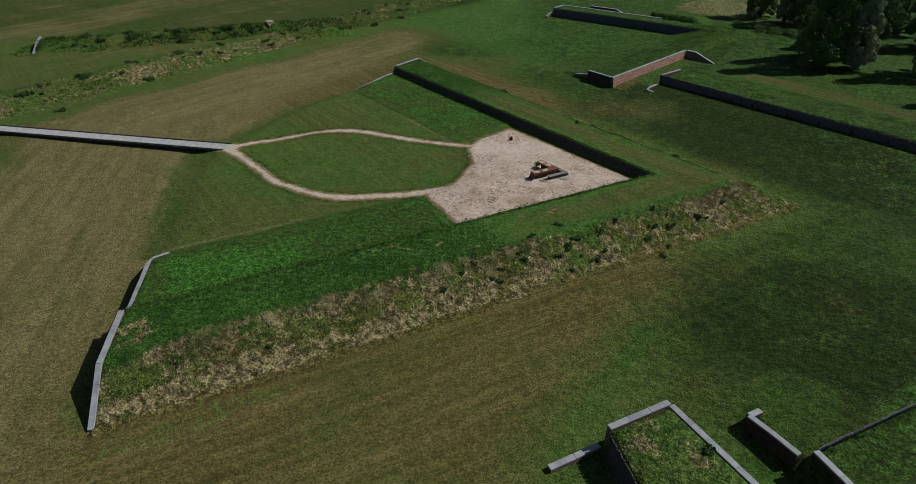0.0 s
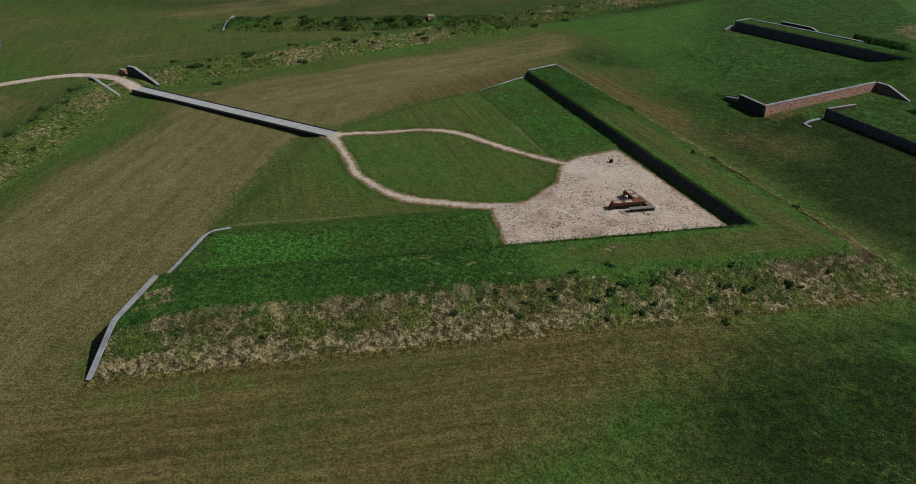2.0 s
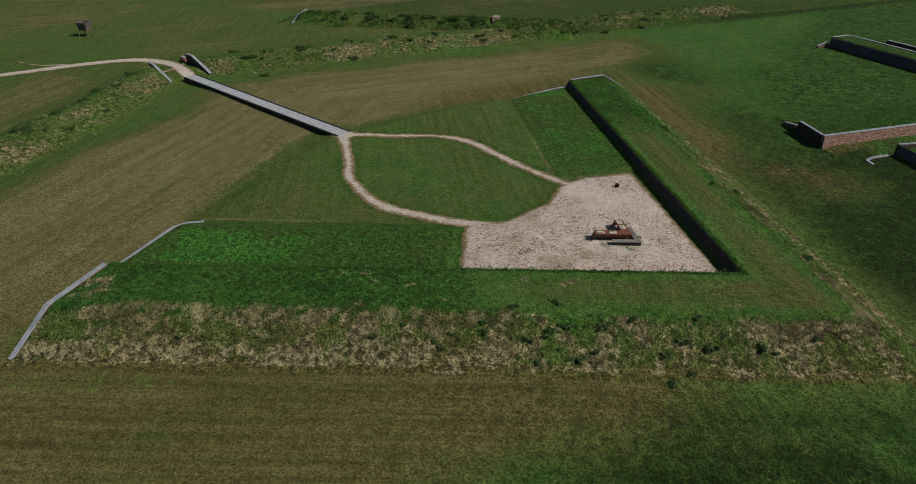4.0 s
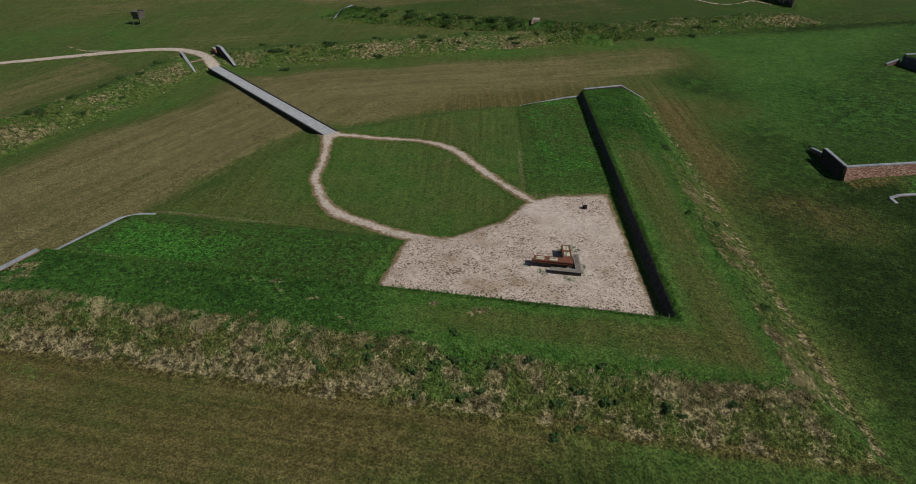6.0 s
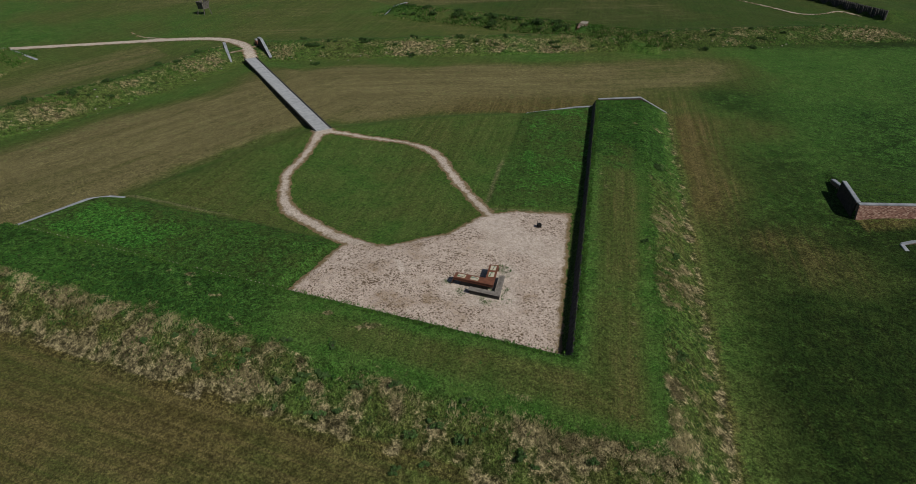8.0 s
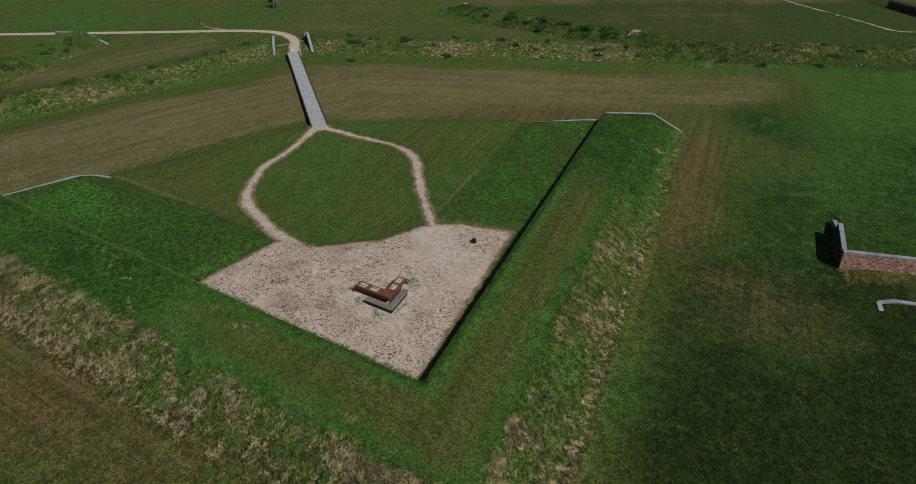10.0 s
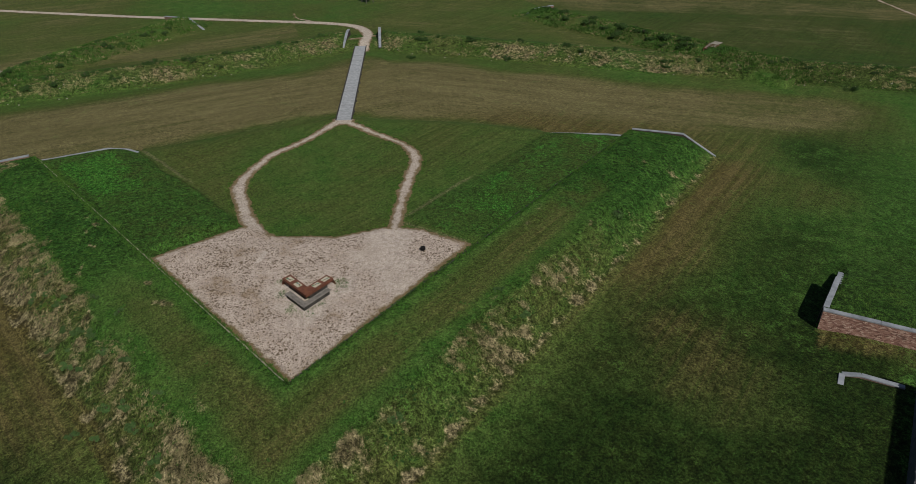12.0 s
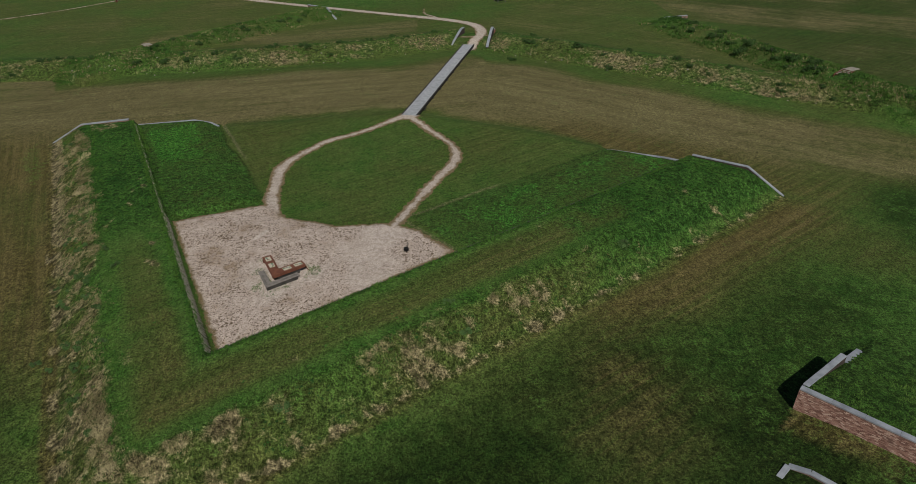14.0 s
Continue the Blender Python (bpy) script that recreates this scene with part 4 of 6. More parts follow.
# outworks far off
wall("outwork_end_wall", "stone-capped wall closing the end of the far mound", [(-75.0, 115.0, -0.6), (-75.6, 118.0, 0.75), (-77.8, 122.9, 0.6)], -0.8, flip=True, thick=0.45)
wall("outwork_end_wall", "stone-capped wall closing the end of the far mound", [(-86.6, 53.1, -0.6), (-93.2, 50.2, 0.55), (-97.0, 45.6, 0.5)], -0.8, flip=False, thick=0.4)
# gate at the bridge's far end
wall("gate_wall", "raked brick gate wall with shade in its colour and a grey stone cap", [(-65.2, 76.6, -1.2), (-66.4, 77.0, -0.8), (-71.0, 78.5, 0.35), (-72.4, 79.0, 0.35)], FLOOR, flip=True, thick=0.5, face=SHADED_BRICK, group="gate walls")
wall("gate_wall", "raked brick gate wall with shade in its colour and a grey stone cap", [(-63.5, 82.9, -1.2), (-64.4, 83.1, -0.75), (-68.4, 84.0, 0.8), (-70.0, 84.3, 0.8)], FLOOR, flip=False, thick=0.5, face=SHADED_BRICK, group="gate walls")


wall("gate_pier", "short red brick pier beside the gate wall", [(-70.9, 84.4, 0.1), (-72.0, 84.7, 0.1)], -0.8, thick=0.6, face=BRICK, group="gate walls")


# ---- leaning pole revetments ----
def revetment(label, line, t0, t1, z_low, z_top, lean, spacing=0.17, singles=True, thick=0.54, mat=None):
    """A palisade of poles leaning back against the bank."""
    p = line.at(t0)
    ob = thing("palisade", label, "palisade", p[0], p[1], 0.0, group="palisades")
    length = math.hypot(z_top - z_low + 0.3, lean * 1.2)
    kinds = [pole_bm(spacing * thick, length + e, 7, i) for i, e in enumerate((0.0, 0.02, -0.015, 0.01))]
    meshes = []
    for bm in kinds:
        me = bpy.data.meshes.new("pole")
        bm.to_mesh(me)
        bm.free()
        me.materials.append(mat or POLE)
        meshes.append(me)
    rnd = random.Random(int(line.len * 10))
    count = int((t1 - t0) / spacing)
    face = math.degrees(math.atan2(line.n[1], line.n[0]))
    tilt = math.degrees(math.atan2(lean, z_top - z_low))
    rest_v, rest_f = [], []
    for i in range(count):
        t = t0 + (i + 0.5) * spacing
        q = line.at(t, -lean - 0.08)
        m = pose(q[0] - p[0], q[1] - p[1], z_low - 0.3, 0, 0, face) @ pose(0.02 - 0.3 * lean / (z_top - z_low) * 0.0, 0, 0, 0, tilt + rnd.uniform(-0.8, 0.8), rnd.uniform(0, 360) * 0) @ pose(0, 0, rnd.uniform(-0.02, 0.02), rnd.uniform(-0.9, 0.9), 0, 0)
        me = meshes[rnd.randrange(4)]
        if singles and i < 300:
            o = new("pole", me)
            o.parent = ob
            o.matrix_basis = m
        else:
            k = len(rest_v)
            rest_v += [tuple(m @ v.co) for v in me.vertices]
            rest_f += [tuple(k + j for j in f.vertices) for f in me.polygons]
    if rest_v:
        tagged(make("pole_rest", rest_v, rest_f, mat or POLE, ob), kind="stuff")
    return ob


# same wood on both ramparts: shade painted into one colour, sunlight into the paler
revetment("weathered wooden pole palisade retaining the grassy rampart", REV_R, 0.1, REV_R.len - 0.2, -0.55, 0.54, 0.5, thick=0.44, mat=SHADED_POLE)
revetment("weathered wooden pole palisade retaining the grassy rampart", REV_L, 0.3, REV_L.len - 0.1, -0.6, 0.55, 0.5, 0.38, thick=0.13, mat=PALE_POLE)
revetment("wooden pole palisade of the outer covered way, shade in its colour", REV_C, 0.3, REV_C.len - 0.1, -1.25, 0.15, 0.06, 0.15, False, 0.62, mat=SKYSHADE_POLE)
revetment("wooden pole palisade of the outer covered way, shade in its colour", REV_G, 0.4, REV_G.len - 0.3, -1.05, 0.14, 0.06, 0.15, False, 0.62, mat=SKYSHADE_POLE)
revetment("wooden pole palisade behind the lawn, shade in its colour", REV_D, 0.0, REV_D.len, FLOOR - 0.2, 0.0, 0.06, 0.16, False, 0.62, mat=SKYSHADE_POLE)
revetment("wooden pole palisade of a far outwork, shade in its colour", REV_F, 0.3, REV_F.len, -1.0, 0.7, 0.1, 0.55, False, 0.45, mat=SHADED_POLE)
revetment("wooden pole palisade at the cut parapet, shade in its colour", REV_GL, 0.0, REV_GL.len - 0.3, FLOOR, 0.18, 0.06, 0.17, False, mat=SHADED_POLE)


# ---- footbridge ----
DROP = 0.36


def footbridge():
    a, b = Vector((-27.05, 70.75, 0)), Vector((-64.5, 79.68, 0))
    d = (b - a)
    length = d.length
    turn = math.degrees(math.atan2(d.y, d.x))
    ob = thing("footbridge", "grey timber plank footbridge with dark edge beams over the ditch", "bridge", a.x, a.y, -0.64, turn)
    rnd = random.Random(3)
    first = None
    step = 0.148
    n = int(length / step)
    for i in range(n):
        m = pose((i + 0.5) * step, rnd.uniform(-0.015, 0.015), 0.0 - DROP * i / n + rnd.uniform(-0.004, 0.004), rnd.uniform(-0.3, 0.3), rnd.uniform(-0.6, 0.6), rnd.uniform(-0.2, 0.2))
        if first is None:
            first = part("deck_plank", box_bm(step - 0.012, 1.98, 0.05, 0.006), PLANK, ob, "", m)
        else:
            again(first, m)
    slope = math.degrees(math.atan2(DROP, length))
    for side in (-1, 1):
        for k in range(6):
            ln = length / 6
            part("edge_beam", box_bm(ln - 0.01, 0.15, 0.08, 0.01), BEAM, ob, "low kerb rail", pose((k + 0.5) * ln, side * 0.98, 0.10 - DROP * (k + 0.5) / 6, 0, slope, 0))
            part("girder", box_bm(ln - 0.01, 0.14, 0.18, 0.01), BEAM, ob, "", pose((k + 0.5) * ln, side * 0.92, -0.13 - DROP * (k + 0.5) / 6, 0, slope, 0))
    block = None
    for k in range(37):
        for side in (-1, 1):
            m = pose((k + 0.5) * length / 37, side * 0.98, 0.045 - DROP * k / 37)
            if block is None:
                block = part("kerb_block", box_bm(0.3, 0.13, 0.05, 0.008), BEAM, ob, "", m)
            else:
                again(block, m)
    for k in range(1, 9):
        x = length * k / 9
        part("cross_beam", box_bm(0.2, 2.2, 0.2, 0.012), BEAM, ob, "", pose(x, 0, -0.32 - DROP * k / 9, 0, 0, 0))
        for side in (-1, 1):
            part("pile", pole_bm(0.11, 1.0, 8, k), BEAM, ob, "", pose(x, side * 0.85, -1.38 - DROP * k / 9))
    return ob


footbridge()


# ---- display table and bench on the court ----
def ell(corner, da, la, db, lb, w, z0, z1):
    """An L-shaped slab: outer corner, two arms and their width."""
    na = (db - da * db.dot(da)).normalized()
    nb = (da - db * da.dot(db)).normalized()
    inner = corner + da * (w / nb.dot(da)) * 1.0 + db * (w / na.dot(db)) * 1.0
    ring = [corner, corner + da * la, corner + da * la + na * w, inner, corner + db * lb + nb * w, corner + db * lb]
    bm = bmesh.new()
    lo = [bm.verts.new((p.x, p.y, z0)) for p in ring]
    hi = [bm.verts.new((p.x, p.y, z1)) for p in ring]
    bm.faces.new(hi)
    bm.faces.new(lo[::-1])
    for i in range(6):
        j = (i + 1) % 6
        bm.faces.new((lo[i], lo[j], hi[j], hi[i]))
    bmesh.ops.recalc_face_normals(bm, faces=bm.faces[:])
    return bm, na, nb


DIR_A = Vector((-REV_L.d[0], -REV_L.d[1], 0))
DIR_B = Vector((REV_R.d[0], REV_R.d[1], 0))


def display_table():
    x, y = 10.75, 62.05
    ob = thing("display_table", "L-shaped rust-brown steel display table with four cream panels on gravel", "table", x, y)
    o = Vector((0, 0, 0))
    bm, na, nb = ell(o, DIR_A, 3.15, DIR_B, 2.75, 0.72, 0.70, 0.76)
    part("tabletop", bm, CORTEN, ob, "rust-brown steel top")
    # folded steel skirt under the outer edges and legs at the ends
    for dv, ln, nv in ((DIR_A, 3.15, na), (DIR_B, 2.75, nb)):
        ang = math.degrees(math.atan2(dv.y, dv.x))
        part("skirt", box_bm(ln - 0.1, 0.03, 0.2), CORTEN, ob, "", pose(*(dv * (ln / 2) + nv * 0.05), 0, 0, ang) @ pose(0, 0, 0.6))
        e = dv * (ln - 0.02)
        p, q = e + nv * 0.02, e + nv * 0.70
        f = dv * 0.28
        part("end_plate", hexa([p + f, q + f, q + f - dv * 0.04, p + f - dv * 0.04], [v + Vector((0, 0, 0.70)) for v in (p, q, q - dv * 0.04, p - dv * 0.04)]), CORTEN, ob)
        part("base_plate", hexa([dv * 0.5 + nv * 0.2, dv * (ln - 0.5) + nv * 0.2, dv * (ln - 0.5) + nv * 0.5, dv * 0.5 + nv * 0.5], [v + Vector((0, 0, 0.7)) for v in (dv * 0.5 + nv * 0.15, dv * (ln - 0.5) + nv * 0.15, dv * (ln - 0.5) + nv * 0.55, dv * 0.5 + nv * 0.55)]), BEAM, ob, "dark steel base")
        for k, at in enumerate((0.50, 0.83)):
            c = dv * (ln * at) + nv * 0.36 + Vector((0, 0, 0.764))
            pan = part("panel", box_bm(0.62, 0.42, 0.012), CREAM, ob, "cream display panel with coloured blocks", pose(*c, 0, 0, ang))
            rnd = random.Random(k + int(ln * 10))
            for j in range(4):
                wx, wy = rnd.uniform(0.1, 0.22), rnd.uniform(0.08, 0.16)
                part("print_block", box_bm(wx, wy, 0.003), (GREENINK, BROWNINK, GREYINK)[j % 3], pan, "", pose(-0.2 + 0.14 * j, rnd.uniform(-0.12, 0.12), 0.008))


def corner_bench():
    x, y = 11.75, 61.75
    ob = thing("corner_bench", "L-shaped grey weathered timber bench on a dark base", "bench", x, y)
    o = Vector((0, 0, 0))
    na = (DIR_B - DIR_A * DIR_B.dot(DIR_A)).normalized()
    nb = (DIR_A - DIR_B * DIR_A.dot(DIR_B)).normalized()
    bm, _, _ = ell(o + na * 0.09 + nb * 0.09, DIR_A, 2.3, DIR_B, 2.5, 0.34, 0.0, 0.37)
    part("base", bm, BEAM, ob, "dark recessed base")
    for dv, ln, nv, start in ((DIR_A, 2.5, na, 0.0), (DIR_B, 2.75, nb, 0.0)):
        ang = math.degrees(math.atan2(dv.y, dv.x))
        for j in range(4):
            w = 0.122
            s0 = 0.0 + (j + 0.5) * w
            part("seat_board", box_bm(ln - s0 * 1.1, w - 0.012, 0.05, 0.006), OLDWOOD, ob, "", pose(*(dv * (ln / 2 + s0 * 0.55) + nv * s0), 0, 0, ang) @ pose(0, 0, 0.40))


CREAM = plain_material("panel_print", (0.45, 0.43, 0.33), (0.55, 0.52, 0.42), 8.0, 0.5, 0.1)
GREENINK = plain_material("green_print", (0.06, 0.14, 0.07), (0.10, 0.2, 0.10), 8.0, 0.5, 0.1)
BROWNINK = plain_material("brown_print", (0.12, 0.07, 0.04), (0.2, 0.12, 0.08), 8.0, 0.5, 0.1)
GREYINK = plain_material("grey_print", (0.15, 0.2, 0.22), (0.25, 0.3, 0.32), 8.0, 0.5, 0.1)
display_table()
corner_bench()


def stove_pot():
    """A small dark round pot on three feet with a short upright handle."""
    ob = thing("fire_pot", "small round black iron fire pot on the gravel", "pot", 6.4, 71.95)
    bm = bmesh.new()
    prof = [(0.05, 0.06), (0.16, 0.09), (0.22, 0.18), (0.22, 0.28), (0.18, 0.34), (0.20, 0.37), (0.16, 0.37), (0.14, 0.30), (0.0, 0.28)]
    rings = [[bm.verts.new((r * math.cos(a * math.tau / 14), r * math.sin(a * math.tau / 14), h)) for a in range(14)] for r, h in prof]
    for lo, hi in zip(rings, rings[1:]):
        for a in range(14):
            bm.faces.new((lo[a], lo[(a + 1) % 14], hi[(a + 1) % 14], hi[a]))
    bm.faces.new(rings[0][::-1])
    bmesh.ops.remove_doubles(bm, verts=bm.verts[:], dist=0.001)
    part("bowl", bm, IRON, ob, "", None, True)
    for k in range(3):
        a = k * math.tau / 3
        part("foot", pole_bm(0.03, 0.14, 6, k), IRON, ob, "", pose(0.2 * math.cos(a), 0.2 * math.sin(a), 0))
    part("handle", pole_bm(0.02, 0.35, 6, 9), IRON, ob, "", pose(-0.27, 0.1, 0.3, 0, -20, 0))


IRON = plain_material("black_iron", (0.012, 0.012, 0.013), (0.03, 0.03, 0.03), 6.0, 0.45, 0.1, 0.2, 0.6)
stove_pot()


# ---- raised wooden hide ----
HIDE_WOOD = plain_material("hide_wood", (0.07, 0.065, 0.06), (0.15, 0.14, 0.125), 3.0, 0.85, 0.3)


def hide():
    ob = thing("wooden_hide", "grey weathered plank box raised on splayed timber legs", "hide", -102.5, 88.2, None, 20)
    for sx in (-1, 1):
        for sy in (-1, 1):
            part("leg", pole_bm(0.12, 2.0, 7, 2), HIDE_WOOD, ob, "", pose(sx * 1.55, sy * 1.45, -0.1, 12 * sy, -12 * sx, 0))
    part("floor_frame", box_bm(2.5, 2.3, 0.16, 0.02), HIDE_WOOD, ob, "", pose(0, 0, 1.55))
    for side in range(4):
        turn = side * 90
        first = None
        w = 1.2
        for i in range(9):
            u = -w + (i + 0.5) * (2 * w / 9)
            m = pose(0, 0, 1.5, 0, 0, turn) @ pose(u * 1.0, -1.15, 0, 0, 0, 0) @ pose(0, 0, 0, 12, 0, 0) @ pose(0, 0, 0.85, 0, u * 8, 0)
            if first is None:
                first = part("board", box_bm(0.285, 0.04, 1.75 + 0.05 * (side % 2), 0.008), HIDE_WOOD, ob, "", m)
            else:
                again(first, m)
        part("top_rail", box_bm(3.2, 0.1, 0.12, 0.01), HIDE_WOOD, ob, "", pose(0, 0, 3.2, 0, 0, turn) @ pose(0, -1.56, 0))
    ob.matrix_basis = ob.matrix_basis @ Matrix.Diagonal((0.66, 0.66, 0.8, 1))


hide()


# ---- steps in the banks ----
def bank_steps(x, y, turn, z):
    ob = thing("bank_steps", "pale steps with rust-brown risers set in the grassy bank", "steps", x, y, z, turn, "bank steps")
    for i in range(5):
        part("tread", box_bm(0.34, 1.5, 0.06, 0.01), PALE, ob, "", pose(0.34 * i, 0, -0.11 * i))
        part("riser", box_bm(0.03, 1.5, 0.16), CORTEN, ob, "", pose(0.34 * i + 0.185, 0, -0.11 * i - 0.07))
    for s in (-1, 1):
        part("stringer", hexa([(-0.2, s * 0.77, -0.25), (1.75, s * 0.77, -1.1), (1.75, s * 0.81, -1.1), (-0.2, s * 0.81, -0.25)],
                              [(-0.2, s * 0.77, 0.05), (1.75, s * 0.77, -0.44), (1.75, s * 0.81, -0.44), (-0.2, s * 0.81, 0.05)]), CORTEN, ob)
    part("landing", box_bm(1.6, 1.3, 0.07, 0.01), PALE, ob, "pale gravel landing", pose(-1.0, 0.0, 0.0))


PALE = plain_material("pale_stone", (0.22, 0.205, 0.175), (0.34, 0.31, 0.27), 3.0, 0.9)
bank_steps(-36.9, 131.9, -62, ground_z(-36.9, 131.9) + 0.2)
bank_steps(-61.6, 24.6, 40, ground_z(-61.6, 24.6) + 0.2)


def stele():
    ob = thing("rust_stele", "upright rust-brown steel marker beside a far path", "marker", -111.5, -2.8)
    part("plate", box_bm(0.7, 0.12, 2.2, 0.01), CORTEN, ob, "", pose(0, 0, 1.05))
    part("foot", box_bm(1.0, 0.4, 0.06, 0.01), CORTEN, ob, "", pose(0, 0, 0.03))


stele()


# ---- growing things ----
def blade_material(name, lo, mid_c, hi, rough=0.9):
    k = Mat(name, rough)
    k.b.inputs["Specular IOR Level"].default_value = 0.1
    z = k.attr("zone")               # colour of the tuft, height along the blade
    c = k.mix(k.ramp(z[0], 0.0, 0.5), lo, mid_c)
    c = k.mix(k.ramp(z[0], 0.5, 1.0), c, hi)
    c = k.mix(1.0, c, k.mix(k.island(), (0.65, 0.65, 0.65), (1.0, 1.0, 1.0)), "MULTIPLY")
    return k.done(c)


def tufts(name, label, x, y, size, hue, blades, width, mat, seed, spread=0.6, upright=0.6, parent=None, z=None, comb=0.0):
    """Many small tufts of pointed blades, as one mesh; comb: how far they lie one way."""
    rng = np.random.default_rng(seed)
    n = len(x)
    base_z = height(x, y) if z is None else z
    N = n * blades
    i = np.repeat(np.arange(n), blades)
    ang = rng.uniform(0, math.tau, N)
    r = rng.uniform(0, 1, N) * size[i] * spread * 0.6
    bx, by = x[i] + r * np.cos(ang), y[i] + r * np.sin(ang)
    h = size[i] * rng.uniform(0.55, 1.0, N)
    lean = rng.uniform(0.15, 1.0, N) * (1.25 - upright)
    la = ang * (1 - comb) + comb * math.pi * 1.6 * vnoise(x[i], y[i], 1.6, 83) + rng.normal(0, 0.7 - 0.3 * comb, N)
    tx, ty, tz = bx + h * lean * np.cos(la), by + h * lean * np.sin(la), base_z[i] + h * np.sqrt(np.maximum(0.08, 1 - lean ** 2 * 0.7))
    wa = la + math.pi / 2 + rng.normal(0, 0.5, N)
    w = width * rng.uniform(0.7, 1.3, N) * np.sqrt(size[i] / size.mean())
    v = np.empty((N, 3, 3))
    v[:, 0] = np.stack([bx - w * np.cos(wa), by - w * np.sin(wa), base_z[i] - 0.03], -1)
    v[:, 1] = np.stack([bx + w * np.cos(wa), by + w * np.sin(wa), base_z[i] - 0.03], -1)
    v[:, 2] = np.stack([tx, ty, tz], -1)
    me = bpy.data.meshes.new(name)
    me.vertices.add(N * 3)
    me.vertices.foreach_set("co", v.ravel())
    me.loops.add(N * 3)
    me.loops.foreach_set("vertex_index", np.arange(N * 3, dtype=np.int32))
    me.polygons.add(N)
    me.polygons.foreach_set("loop_start", np.arange(0, N * 3, 3, dtype=np.int32))
    me.materials.append(mat)
    me.update(calc_edges=True)
    ob = new(name, me)
    ob.parent = parent
    c = np.repeat(np.clip(hue[i] + rng.normal(0, 0.08, N), 0, 1), 3)
    set_zone(ob, c, np.tile(np.array([0, 0, 1.0]), N), c * 0)
    return tagged(ob, label, "grass", kind="stuff")


def scatter(box, per_m2, keep, seed):
    rng = np.random.default_rng(seed)
    n = int((box[2] - box[0]) * (box[3] - box[1]) * per_m2)
    x, y = rng.uniform(box[0], box[2], n), rng.uniform(box[1], box[3], n)
    p = keep(x, y)
    on = rng.uniform(0, 1, n) < p
    return x[on], y[on]


DEAD = blade_material("dead_stalks", (0.12, 0.155, 0.05), (0.285, 0.25, 0.128), (0.45, 0.395, 0.225))
RANK = blade_material("rank_grass", (0.035, 0.090, 0.016), (0.075, 0.165, 0.028), (0.125, 0.195, 0.046))
SHORT = blade_material("short_grass", (0.06, 0.115, 0.022), (0.12, 0.15, 0.038), (0.24, 0.205, 0.085))


def rampart_tan(x, y):
    z = zones(x, y)
    s = np.maximum(REV_L.st(x, y)[0], REV_R.st(x, y)[0])
    return np.where((s > 4.5) & (s < 10.2), np.clip(z[1] * 1.5 - 0.25 + 0.35 * vnoise(x, y, 1.3, 51), 0, 1) * smooth(9.1, 7.9, s), 0)


x, y = scatter((-24, 27, 34, 110), 44, rampart_tan, 1)
q = vnoise(x, y, 1.1, 52)
s_ = np.maximum(REV_L.st(x, y)[0], REV_R.st(x, y)[0])
tufts("dead_grass", "tall straw-coloured dead grass on the rampart's slope", x, y, np.clip((0.10 + 0.07 * smooth(7.6, 6.8, s_)) * (1 + 0.6 * q) + 0.03 * vnoise(x, y, 0.4, 53), 0.05, 0.42), np.clip(0.50 + 0.38 * q + 0.3 * vnoise(x, y, 2.6, 76) - 0.12 * (REV_R.st(x, y)[0] > REV_L.st(x, y)[0]), 0, 1), 14, 0.0095, DEAD, 11, 1.8, 0.0, comb=0.8)


def rampart_green(x, y):
    z = zones(x, y)
    s = np.maximum(REV_L.st(x, y)[0], REV_R.st(x, y)[0])
    on = (bastion_inside(x, y) > 0.5) & (s < 9.6)
    p = np.where(s > 0.05, 0.28 + 0.4 * (z[2] > 0.5), 0.30 * (z[2] > 0.55))
    p = np.where((s > 6.0), (0.30 + 0.45 * vnoise(x, y, 1.7, 54)) * smooth(8.7, 7.8, s), p)
    return np.where(on & (court_signed(x, y) > 0.12) & ((s > 0.05) | (s < -0.75)), np.clip(p, 0, 1), 0)


x, y = scatter((-26, 27, 34, 110), 42, rampart_green, 2)
s_ = np.maximum(REV_L.st(x, y)[0], REV_R.st(x, y)[0])
q = vnoise(x, y, 2.4, 55) * 0.6 + vnoise(x, y, 0.7, 56) * 0.5
zz = zones(x, y)
tall = np.where(s_ > 4.5, np.where(REV_R.st(x, y)[0] > REV_L.st(x, y)[0], 0.09, 0.13), np.where(zz[2] > 0.55, 0.085, 0.06))
tufts("rank_grass", "rank green grass and weeds on the rampart and terraces", x, y, np.clip(tall * (1 + 0.5 * q), 0.04, 0.4), np.clip(0.42 + 0.35 * q + 0.35 * (zz[0] - 0.2) + 0.12 * (REV_R.st(x, y)[0] > np.maximum(REV_L.st(x, y)[0], 4.0)) - 0.22 * smooth(5.0, 6.5, s_), 0, 1), 6, 0.017, RANK, 12, 1.8, 0.2, comb=0.5)


def leaf_object(name, v, mat, parent, label=""):
    n = len(v) // 4
    me = bpy.data.meshes.new(name)
    me.vertices.add(len(v))
    me.vertices.foreach_set("co", v.ravel())
    me.loops.add(n * 4)
    me.loops.foreach_set("vertex_index", np.arange(n * 4, dtype=np.int32))
    me.polygons.add(n)
    me.polygons.foreach_set("loop_start", np.arange(0, n * 4, 4, dtype=np.int32))
    me.materials.append(mat)
    me.update(calc_edges=True)
    ob = new(name, me)
    ob.parent = parent
    return tagged(ob, label)


